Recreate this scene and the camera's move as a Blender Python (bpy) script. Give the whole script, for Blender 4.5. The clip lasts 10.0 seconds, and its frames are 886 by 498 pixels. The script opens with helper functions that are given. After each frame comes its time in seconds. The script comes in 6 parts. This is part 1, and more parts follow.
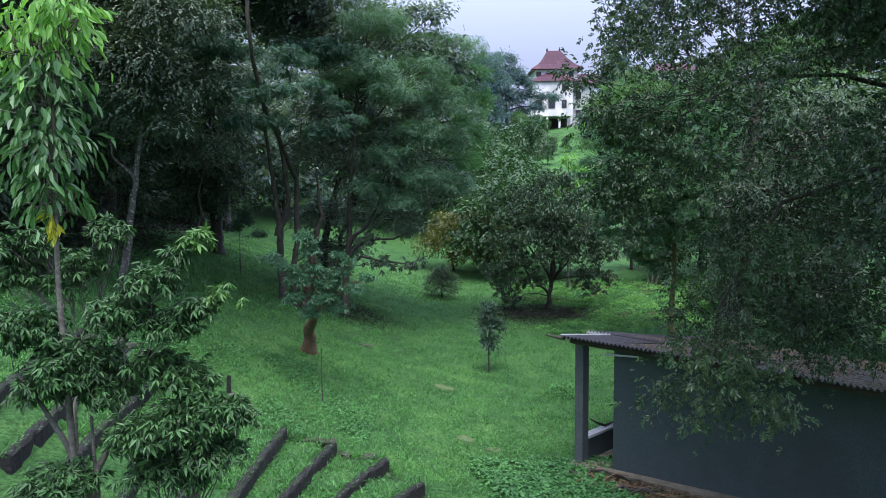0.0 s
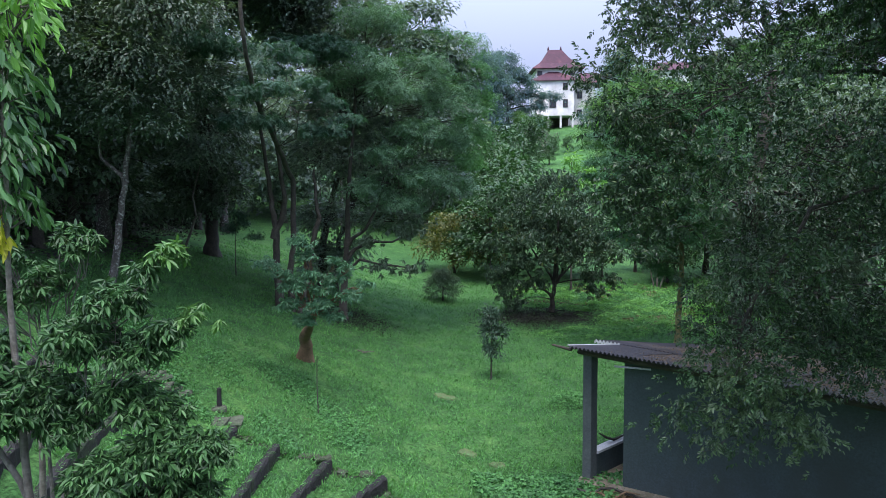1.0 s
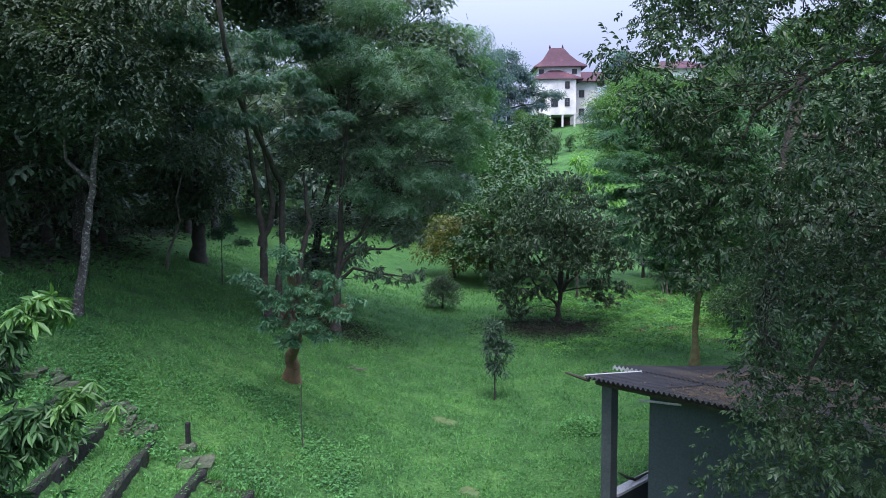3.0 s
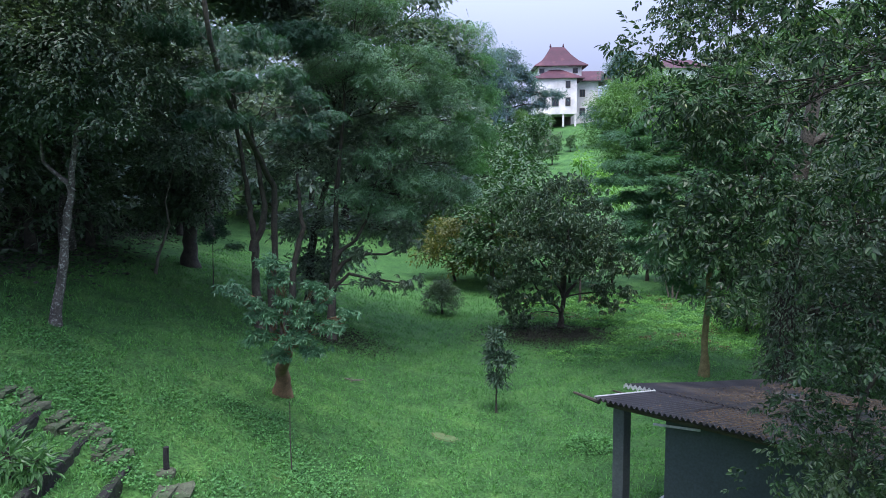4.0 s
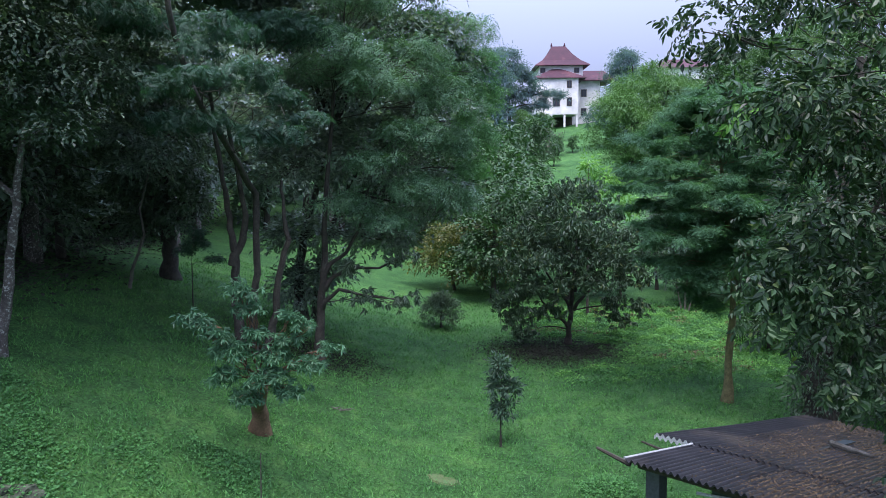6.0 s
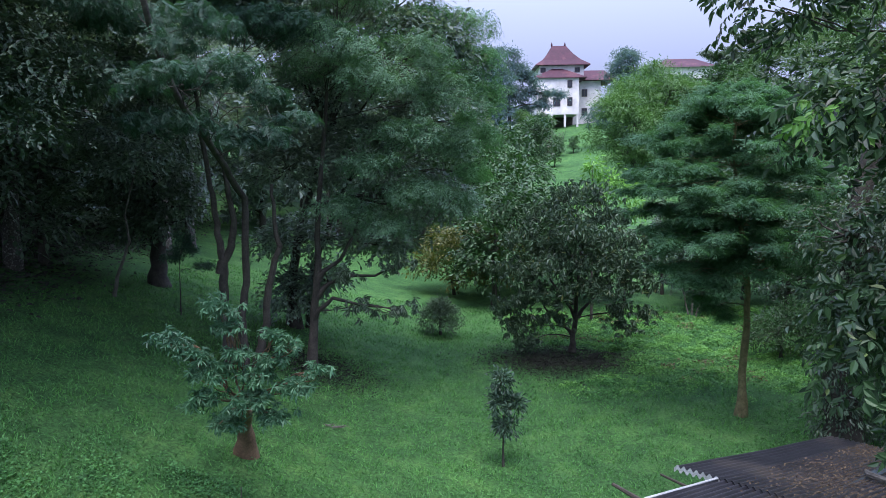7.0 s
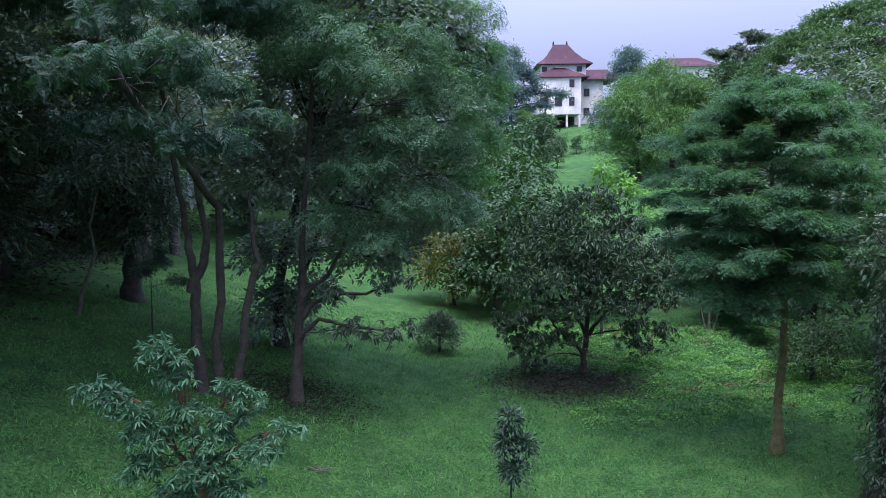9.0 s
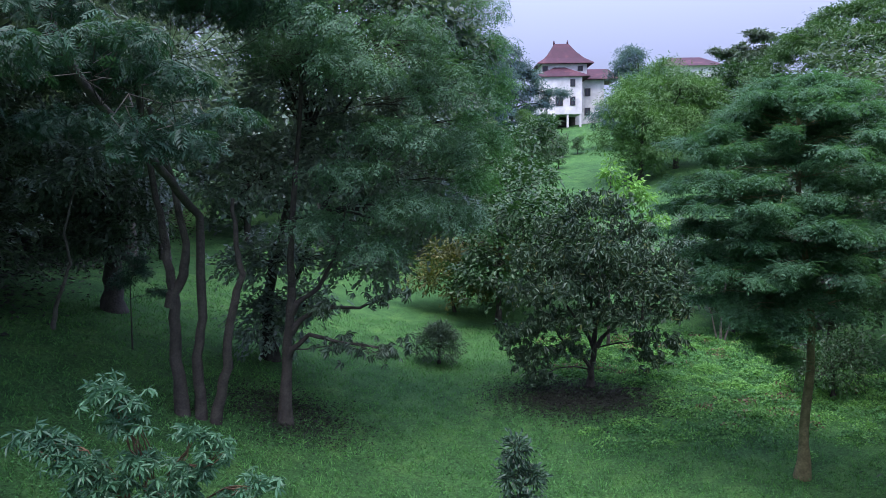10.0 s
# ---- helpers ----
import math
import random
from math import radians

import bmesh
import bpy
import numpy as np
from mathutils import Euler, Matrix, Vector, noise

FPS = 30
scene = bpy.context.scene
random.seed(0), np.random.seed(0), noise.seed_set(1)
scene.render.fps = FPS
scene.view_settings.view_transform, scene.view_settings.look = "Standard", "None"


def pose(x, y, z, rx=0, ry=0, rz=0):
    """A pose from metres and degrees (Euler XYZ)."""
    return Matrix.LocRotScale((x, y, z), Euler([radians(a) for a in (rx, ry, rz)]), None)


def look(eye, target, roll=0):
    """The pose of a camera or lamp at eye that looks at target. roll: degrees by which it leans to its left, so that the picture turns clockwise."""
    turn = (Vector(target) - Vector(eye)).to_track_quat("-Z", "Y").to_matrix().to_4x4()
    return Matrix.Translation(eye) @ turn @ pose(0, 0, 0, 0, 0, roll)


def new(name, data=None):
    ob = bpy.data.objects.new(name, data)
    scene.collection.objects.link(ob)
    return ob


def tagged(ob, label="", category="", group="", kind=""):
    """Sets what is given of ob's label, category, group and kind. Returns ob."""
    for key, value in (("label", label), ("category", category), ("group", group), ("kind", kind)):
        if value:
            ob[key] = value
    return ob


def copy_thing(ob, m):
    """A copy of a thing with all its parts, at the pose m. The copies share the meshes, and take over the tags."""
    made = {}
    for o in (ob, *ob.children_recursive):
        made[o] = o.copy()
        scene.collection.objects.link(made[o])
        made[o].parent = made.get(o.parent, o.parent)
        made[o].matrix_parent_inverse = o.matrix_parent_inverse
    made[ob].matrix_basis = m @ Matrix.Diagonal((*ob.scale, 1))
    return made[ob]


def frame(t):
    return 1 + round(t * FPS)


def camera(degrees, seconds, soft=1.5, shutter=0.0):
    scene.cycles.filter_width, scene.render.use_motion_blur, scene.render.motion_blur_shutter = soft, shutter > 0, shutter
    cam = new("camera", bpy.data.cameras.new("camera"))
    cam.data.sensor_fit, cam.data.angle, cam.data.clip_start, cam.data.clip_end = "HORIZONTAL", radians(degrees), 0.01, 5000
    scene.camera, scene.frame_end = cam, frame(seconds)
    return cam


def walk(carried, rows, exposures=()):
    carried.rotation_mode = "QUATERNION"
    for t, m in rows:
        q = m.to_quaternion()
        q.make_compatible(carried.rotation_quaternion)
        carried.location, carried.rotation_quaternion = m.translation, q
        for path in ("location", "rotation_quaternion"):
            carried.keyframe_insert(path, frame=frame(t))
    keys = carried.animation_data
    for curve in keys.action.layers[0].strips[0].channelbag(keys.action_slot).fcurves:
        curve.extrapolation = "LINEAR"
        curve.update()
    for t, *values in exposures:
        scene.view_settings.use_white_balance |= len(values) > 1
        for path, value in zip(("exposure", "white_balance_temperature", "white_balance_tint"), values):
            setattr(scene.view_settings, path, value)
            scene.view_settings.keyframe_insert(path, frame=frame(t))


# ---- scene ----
cam = camera(68.3, 10.0, soft=0.6)
METRES, EYE, TILT, LEAN, TURN = 8.0, 5.6, -12.75, 1.7, 0.0
ROWS = [
    (0.0, 0.0, 0.0, 0.0, -0.11, 6.83, -0.89),
    (0.5, -0.0011, 0.0335, 0.0107, -0.1, 6.81, -0.91),
    (1.0, -0.0021, 0.0702, 0.0224, -0.08, 6.79, -0.91),
    (1.5, -0.0028, 0.1092, 0.0343, -0.06, 6.77, -0.9),
    (2.0, -0.0025, 0.15, 0.0472, -0.06, 6.76, -0.91),
    (2.5, -0.002, 0.1929, 0.0605, -0.06, 6.74, -0.93),
    (4.0, 0.0004, 0.3269, 0.1053, -0.09, 6.67, -0.99),
    (4.5, 0.0006, 0.3737, 0.1213, -0.09, 6.66, -0.97),
    (5.0, 0.0008, 0.4216, 0.1376, -0.11, 6.66, -0.95),
    (5.5, 0.0018, 0.4701, 0.1543, -0.11, 6.68, -0.96),
    (7.0, 0.0058, 0.6166, 0.2019, -0.11, 6.71, -0.86),
    (7.5, 0.0061, 0.6666, 0.2186, -0.12, 6.74, -0.88),
    (8.0, 0.0061, 0.7158, 0.2348, -0.12, 6.76, -0.89),
    (8.5, 0.0061, 0.7673, 0.2509, -0.13, 6.73, -0.91),
    (9.0, 0.0061, 0.8243, 0.269, -0.14, 6.7, -0.9),
    (9.5, 0.006, 0.886, 0.2887, -0.15, 6.67, -0.88),
    (10.0, 0.0061, 0.9504, 0.3105, -0.17, 6.7, -0.87),
]
walk(cam, [(t, pose(0, 0, EYE, TILT, LEAN, TURN) @ pose(METRES * x, METRES * y, METRES * z, 90 + pitch, roll, yaw)) for t, x, y, z, yaw, pitch, roll in ROWS],
     [(0.0, 0.6, 6450, 13), (4.0, 0.6, 6400, 14), (7.0, 0.53, 6200, 18), (10.0, 0.45, 6150, 20)])

# ---- light ----
world = bpy.data.worlds.new("overcast_sky")
scene.world = world
world.use_nodes = True
wn, wl = world.node_tree.nodes, world.node_tree.links
wn.clear()
w_out, w_bg = wn.new("ShaderNodeOutputWorld"), wn.new("ShaderNodeBackground")
w_sky = wn.new("ShaderNodeTexSky")
w_sky.sky_type, w_sky.sun_disc = "NISHITA", False
w_sky.sun_elevation, w_sky.sun_rotation = radians(70), radians(176)
w_sky.air_density, w_sky.dust_density, w_sky.ozone_density = 1.0, 4.0, 1.0
w_gain = wn.new("ShaderNodeMixRGB")
w_gain.blend_type = "MULTIPLY"
w_gain.inputs[0].default_value = 1.0
w_gain.inputs[2].default_value = (0.10, 0.10, 0.10, 1)
w_mix = wn.new("ShaderNodeMixRGB")
w_mix.inputs[0].default_value = 0.75
w_mix.inputs[2].default_value = (0.58, 0.67, 1.0, 1)
wl.new(w_sky.outputs[0], w_gain.inputs[1])
wl.new(w_gain.outputs[0], w_mix.inputs[1])
w_dir, w_sep, w_rise = wn.new("ShaderNodeTexCoord"), wn.new("ShaderNodeSeparateXYZ"), wn.new("ShaderNodeMapRange")
w_rise.inputs["To Min"].default_value, w_rise.inputs["To Max"].default_value = 0.7, 2.66
w_rise.inputs["From Min"].default_value, w_rise.inputs["From Max"].default_value = 0.15, 0.75
wl.new(w_dir.outputs["Generated"], w_sep.inputs[0])
wl.new(w_sep.outputs["Z"], w_rise.inputs["Value"])
wl.new(w_rise.outputs["Result"], w_bg.inputs[1])
wl.new(w_mix.outputs[0], w_bg.inputs[0])
wl.new(w_bg.outputs[0], w_out.inputs[0])

sun = new("sun", bpy.data.lights.new("sun", "SUN"))
sun.data.energy, sun.data.angle, sun.data.color = 3.6, radians(40), (1.0, 0.98, 0.92)
sun.matrix_world = look((0, 0, 40), (-0.6, 9.4, 14))


# ---- materials ----
def material(name, rough=0.8, metal=0.0):
    m = bpy.data.materials.new(name)
    m.use_nodes = True
    b = m.node_tree.nodes["Principled BSDF"]
    b.inputs["Roughness"].default_value, b.inputs["Metallic"].default_value = rough, metal
    return m, m.node_tree.nodes, m.node_tree.links, b


def ramp(nodes, stops):
    r = nodes.new("ShaderNodeValToRGB")
    while len(r.color_ramp.elements) < len(stops):
        r.color_ramp.elements.new(0.5)
    for e, (p, c) in zip(r.color_ramp.elements, stops):
        e.position, e.color = p, (*c, 1)
    return r


def noise_tex(nodes, links, scale, detail=4, rough=0.6, coord="Object"):
    n, c = nodes.new("ShaderNodeTexNoise"), nodes.new("ShaderNodeTexCoord")
    n.inputs["Scale"].default_value, n.inputs["Detail"].default_value, n.inputs["Roughness"].default_value = scale, detail, rough
    links.new(c.outputs[coord], n.inputs["Vector"])
    return n


def mixed(nodes, links, kind, fac, a, b):
    """A colour mix node; fac, a and b are sockets or values."""
    n = nodes.new("ShaderNodeMixRGB")
    n.blend_type = kind
    for i, v in enumerate((fac, a, b)):
        if isinstance(v, bpy.types.NodeSocket):
            links.new(v, n.inputs[i])
        else:
            n.inputs[i].default_value = v if i == 0 else (*v, 1)
    return n.outputs[0]


def bumped(nodes, links, bsdf, height, strength, distance):
    b = nodes.new("ShaderNodeBump")
    b.inputs["Strength"].default_value, b.inputs["Distance"].default_value = strength, distance
    links.new(height, b.inputs["Height"])
    links.new(b.outputs[0], bsdf.inputs["Normal"])


def leaf_mat(name, dark, light, rough=0.42, through_light=0.22, odd=None):
    m, n, l, b = material(name, rough)
    geo = n.new("ShaderNodeNewGeometry")
    stops = [(0.0, dark), (0.85, light)] if odd is None else [(0.0, dark), (0.8, light), (0.97, light), (1.0, odd)]
    r = ramp(n, stops)
    l.new(geo.outputs["Random Per Island"], r.inputs[0])
    big = noise_tex(n, l, 0.9, 3)
    tint = ramp(n, [(0.3, (0.72, 0.78, 0.8)), (0.7, (1.15, 1.12, 1.0))])
    l.new(big.outputs["Fac"], tint.inputs[0])
    col = mixed(n, l, "MULTIPLY", 1.0, r.outputs[0], tint.outputs[0])
    l.new(col, b.inputs["Base Color"])
    b.inputs["Specular IOR Level"].default_value = 0.45
    tr, mx = n.new("ShaderNodeBsdfTranslucent"), n.new("ShaderNodeMixShader")
    l.new(mixed(n, l, "MULTIPLY", 1.0, col, (1.5, 1.6, 0.7)), tr.inputs["Color"])
    mx.inputs[0].default_value = through_light
    l.new(b.outputs[0], mx.inputs[1])
    l.new(tr.outputs[0], mx.inputs[2])
    l.new(mx.outputs[0], n["Material Output"].inputs[0])
    return m


def surface(name, dark, light, scale, rough=0.85, relief=0.4, depth=0.02, fine=40.0, stain=None):
    """Two scales of noise between two colours, with fine relief and an optional stain colour."""
    m, n, l, b = material(name, rough)
    a, f = noise_tex(n, l, scale, 5), noise_tex(n, l, fine, 4)
    r = ramp(n, [(0.3, dark), (0.7, light)])
    l.new(a.outputs["Fac"], r.inputs[0])
    g = ramp(n, [(0.3, (0.7, 0.7, 0.7)), (0.7, (1.2, 1.2, 1.2))])
    l.new(f.outputs["Fac"], g.inputs[0])
    col = mixed(n, l, "MULTIPLY", 1.0, r.outputs[0], g.outputs[0])
    if stain:
        s = noise_tex(n, l, scale * 0.45, 6, 0.7)
        k = ramp(n, [(0.52, (0, 0, 0)), (0.66, (1, 1, 1))])
        l.new(s.outputs["Fac"], k.inputs[0])
        col = mixed(n, l, "MIX", k.outputs[0], col, stain)
    l.new(col, b.inputs["Base Color"])
    bumped(n, l, b, f.outputs["Fac"], relief, depth)
    return m


def lawn_mat():
    m, n, l, b = material("lawn", 0.9)
    big, mid, fine = noise_tex(n, l, 0.22, 4), noise_tex(n, l, 1.4, 5, 0.65), noise_tex(n, l, 16.0, 6, 0.8)
    r = ramp(n, [(0.32, (0.033, 0.11, 0.037)), (0.52, (0.058, 0.166, 0.054)), (0.72, (0.096, 0.222, 0.07))])
    l.new(mid.outputs["Fac"], r.inputs[0])
    g = ramp(n, [(0.32, (0.66, 0.72, 0.72)), (0.68, (1.22, 1.16, 1.0))])
    l.new(big.outputs["Fac"], g.inputs[0])
    f = ramp(n, [(0.36, (0.22, 0.25, 0.22)), (0.62, (1.25, 1.2, 1.1))])
    l.new(fine.outputs["Fac"], f.inputs[0])
    col = mixed(n, l, "MULTIPLY", 1.0, mixed(n, l, "MULTIPLY", 1.0, r.outputs[0], g.outputs[0]), f.outputs[0])
    bare = noise_tex(n, l, 0.5, 6, 0.7)
    k = ramp(n, [(0.66, (0, 0, 0)), (0.76, (0.55, 0.55, 0.55))])
    l.new(bare.outputs["Fac"], k.inputs[0])
    col = mixed(n, l, "MIX", k.outputs[0], col, (0.13, 0.115, 0.045))
    l.new(col, b.inputs["Base Color"])
    b.inputs["Specular IOR Level"].default_value = 0.2
    bumped(n, l, b, fine.outputs["Fac"], 0.8, 0.06)
    return m


def glass_mat():
    m, n, l, b = material("dark_window_glass", 0.08)
    b.inputs["Base Color"].default_value = (0.03, 0.035, 0.05, 1)
    return m


LAWN = lawn_mat()
BLADE = leaf_mat("grass_blades", (0.025, 0.093, 0.025), (0.106, 0.303, 0.086), 0.6, 0.28)
DRY_BLADE = leaf_mat("dry_grass_blades", (0.071, 0.227, 0.053), (0.17, 0.374, 0.104), 0.6, 0.3)
WEED = leaf_mat("lawn_weeds", (0.025, 0.093, 0.028), (0.085, 0.254, 0.077), 0.7, 0.2)
LEAF_DARK = leaf_mat("dark_glossy_leaves", (0.082, 0.118, 0.117), (0.172, 0.246, 0.223), 0.42, 0.3)
LEAF_MID = leaf_mat("mid_green_leaves", (0.016, 0.048, 0.018), (0.041, 0.11, 0.037), 0.5, 0.2)
LEAF_NEAR = leaf_mat("olive_green_leaves", (0.01, 0.025, 0.015), (0.053, 0.104, 0.051), 0.38, 0.15, (0.145, 0.199, 0.068))
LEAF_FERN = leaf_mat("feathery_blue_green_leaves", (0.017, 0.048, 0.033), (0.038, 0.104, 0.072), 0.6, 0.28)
LEAF_SPREAD = leaf_mat("feathery_fresh_green_leaves", (0.049, 0.111, 0.073), (0.11, 0.227, 0.141), 0.6, 0.3)
# Brighter leaf colour paints the lit edge of the spreading crown.
LEAF_LIT_EDGE = leaf_mat("lit_edge_leaves", (0.057, 0.159, 0.066), (0.144, 0.338, 0.132), 0.5, 0.3)
LEAF_FAN = leaf_mat("layered_feathery_leaves", (0.034, 0.092, 0.053), (0.08, 0.201, 0.113), 0.7, 0.38)
LEAF_PALE = leaf_mat("pale_hanging_leaves", (0.049, 0.084, 0.045), (0.107, 0.167, 0.093), 0.4, 0.2)
LEAF_LIGHT = leaf_mat("fresh_yellow_green_leaves", (0.096, 0.243, 0.055), (0.192, 0.405, 0.1), 0.45, 0.3)
LEAF_SLOPE = leaf_mat("bushy_slope_leaves", (0.042, 0.116, 0.031), (0.096, 0.214, 0.058), 0.5, 0.25)
LEAF_HANG = leaf_mat("hanging_green_leaves", (0.033, 0.092, 0.036), (0.085, 0.199, 0.075), 0.42, 0.22)
LEAF_YELLOW_BRIGHT = leaf_mat("bright_yellow_leaves", (0.35, 0.33, 0.03), (0.5, 0.48, 0.05), 0.5, 0.3)
# Near-black soil colour carries the shade under the round-headed tree.
SHADE_SOIL = surface("shade_dark_soil", (0.007, 0.007, 0.006), (0.018, 0.019, 0.013), 6, 0.95, 0.8, 0.02, 30, (0.018, 0.043, 0.015))
THATCH = surface("dry_turf", (0.056, 0.104, 0.038), (0.108, 0.14, 0.054), 9, 0.95, 0.8, 0.02, 40, (0.056, 0.136, 0.048))
LEAF_BANK = leaf_mat("glossy_green_whorl_leaves", (0.013, 0.037, 0.015), (0.052, 0.13, 0.046), 0.5, 0.12)
LEAF_SHADE = leaf_mat("dull_shaded_leaves", (0.047, 0.073, 0.057), (0.091, 0.146, 0.105), 0.45, 0.25)
LEAF_YELLOW = leaf_mat("yellowing_leaves", (0.036, 0.068, 0.02), (0.12, 0.124, 0.024), 0.5, 0.3)
LEAF_YOUNG = leaf_mat("grey_green_whorled_leaves", (0.037, 0.1, 0.062), (0.079, 0.187, 0.114), 0.45, 0.2)
LEAF_YOUNG_DARK = leaf_mat("dull_teal_leaves", (0.022, 0.051, 0.037), (0.058, 0.116, 0.082), 0.45, 0.18)
LEAF_RED = leaf_mat("dark_reddish_leaves", (0.033, 0.064, 0.041), (0.081, 0.143, 0.084), 0.45, 0.15, (0.176, 0.194, 0.077))
LEAF_RAIN = leaf_mat("layered_light_canopy_leaves", (0.032, 0.088, 0.034), (0.08, 0.172, 0.06), 0.6, 0.18)
# Distance haze is mixed into this leaf colour as a bluish grey.
LEAF_FAR = leaf_mat("haze_tinted_distant_leaves", (0.075, 0.125, 0.165), (0.105, 0.17, 0.225), 0.9, 0.4)
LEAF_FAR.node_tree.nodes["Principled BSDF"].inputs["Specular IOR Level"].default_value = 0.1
for mat, gloss in ((LEAF_BANK, 0.28), (LEAF_NEAR, 0.3), (LEAF_RED, 0.36), (LEAF_YOUNG, 0.3), (LEAF_PALE, 0.36)):
    mat.node_tree.nodes["Principled BSDF"].inputs["Specular IOR Level"].default_value = gloss
BARK = surface("dark_bark", (0.025, 0.022, 0.02), (0.072, 0.066, 0.055), 5, 0.95, 0.9, 0.03, 25)
BARK_PALE = surface("pale_lichen_bark", (0.06, 0.055, 0.045), (0.20, 0.19, 0.165), 6, 0.95, 0.8, 0.02, 30, (0.07, 0.06, 0.05))
BARK_LICHEN = surface("lichen_spotted_bark", (0.039, 0.035, 0.034), (0.111, 0.098, 0.088), 4, 0.95, 0.9, 0.02, 28, (0.338, 0.358, 0.325))
BARK_LICHEN.node_tree.nodes["Noise Texture.002"].inputs["Scale"].default_value = 19
BARK_OLIVE = surface("olive_brown_bark", (0.096, 0.087, 0.043), (0.256, 0.228, 0.115), 6, 0.95, 0.8, 0.02, 30, (0.096, 0.102, 0.043))
BARK_BROWN = surface("red_brown_bark", (0.099, 0.06, 0.035), (0.198, 0.125, 0.073), 5, 0.95, 0.8, 0.02, 30)
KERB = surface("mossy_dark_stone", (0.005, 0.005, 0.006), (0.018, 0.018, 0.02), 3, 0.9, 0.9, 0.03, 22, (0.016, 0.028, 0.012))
STONE = surface("weathered_step_stone", (0.037, 0.045, 0.029), (0.094, 0.112, 0.072), 5, 0.95, 0.9, 0.03, 22, (0.022, 0.047, 0.017))
MOSS_STONE = surface("moss_grown_stone", (0.022, 0.034, 0.018), (0.06, 0.07, 0.042), 7, 0.95, 0.9, 0.03, 24, (0.018, 0.05, 0.018))
WALL_PAINT = surface("dark_teal_wall_paint", (0.029, 0.045, 0.048), (0.045, 0.065, 0.069), 1.2, 0.7, 0.25, 0.01, 30, (0.032, 0.043, 0.042))
POST_PAINT = surface("grey_post_paint", (0.053, 0.065, 0.07), (0.082, 0.096, 0.098), 2.5, 0.7, 0.3, 0.01, 30, (0.054, 0.068, 0.068))
CONCRETE = surface("sandy_concrete", (0.136, 0.112, 0.08), (0.24, 0.208, 0.16), 2.0, 0.9, 0.6, 0.02, 25, (0.08, 0.08, 0.048))
SHEET = surface("grey_corrugated_sheet", (0.01, 0.009, 0.012), (0.036, 0.034, 0.042), 1.5, 0.42, 0.3, 0.01, 30, (0.06, 0.05, 0.044))
SHEET_END = surface("pale_sheet_edge", (0.4, 0.416, 0.432), (0.528, 0.544, 0.56), 4, 0.6, 0.2, 0.005)
# Leaf colour kept near black to carry the shade under two trees.
SHADE_LITTER = leaf_mat("shade_dark_litter", (0.007, 0.01, 0.007), (0.016, 0.021, 0.013), 0.9, 0.03)
# Dull leaf colour carries the deep shade of the woods floor.
WOODS_SHADE_LEAF = leaf_mat("woods_shade_leaves", (0.025, 0.027, 0.025), (0.055, 0.057, 0.048), 0.9, 0.03)
LITTER = leaf_mat("dry_leaf_litter", (0.052, 0.036, 0.023), (0.203, 0.138, 0.081), 0.85, 0.05)
WHITE_WALL = surface("white_wall_paint", (0.68, 0.66, 0.69), (0.72, 0.7, 0.73), 0.25, 0.8, 0.05, 0.01, 0.6, (0.62, 0.6, 0.63))
TILE_RED = surface("red_clay_tiles", (0.03, 0.006, 0.018), (0.058, 0.013, 0.03), 0.9, 0.8, 0.5, 0.05, 5, (0.1, 0.034, 0.045))
DARK_WOOD = surface("dark_timber", (0.03, 0.025, 0.02), (0.07, 0.055, 0.045), 4, 0.7, 0.4, 0.01)
GLASS = glass_mat()


# ---- mesh helpers ----
class Acc:
    """Collects vertices and faces (triangles and quads) into one mesh."""

    def __init__(self):
        self.v, self.f, self.n = [], [], 0

    def add(self, verts, faces):
        verts = np.asarray(verts, float).reshape(-1, 3)
        self.v.append(verts)
        self.f.append(np.asarray(faces, int) + self.n)
        self.n += len(verts)

    def mesh(self, name, mat, origin=(0, 0, 0), smooth=False):
        me = bpy.data.meshes.new(name)
        v = np.concatenate(self.v) - np.asarray(origin, float)
        loops = np.concatenate([f.ravel() for f in self.f])
        totals = np.concatenate([np.full(len(f), f.shape[1]) for f in self.f])
        starts = np.concatenate([[0], np.cumsum(totals)[:-1]])
        me.vertices.add(len(v))
        me.vertices.foreach_set("co", v.ravel())
        me.loops.add(len(loops))
        me.loops.foreach_set("vertex_index", loops)
        me.polygons.add(len(totals))
        me.polygons.foreach_set("loop_start", starts)
        me.polygons.foreach_set("use_smooth", np.full(len(totals), smooth))
        me.materials.append(mat)
        me.update(calc_edges=True)
        me.validate()
        return me


def part(name, acc, mat, parent, label="", smooth=False):
    """Links what acc holds (world metres) as one mesh object under parent."""
    loc = parent.matrix_world.translation if parent.parent is None else parent.parent.matrix_world.translation
    ob = new(name, acc.mesh(name, mat, loc, smooth))
    ob.parent = parent
    return tagged(ob, label)


def thing(name, place, label, category, group="", kind=""):
    ob = new(name)
    ob.empty_display_size = 0.2
    ob.matrix_world = Matrix.Translation(place)
    return tagged(ob, label, category, group, kind)


def solo(name, acc, mat, place, label, category, group="", kind="", smooth=False):
    """One mesh as a thing of its own, with its origin at place."""
    ob = new(name, acc.mesh(name, mat, place, smooth))
    ob.matrix_world = Matrix.Translation(place)
    return tagged(ob, label, category, group, kind)


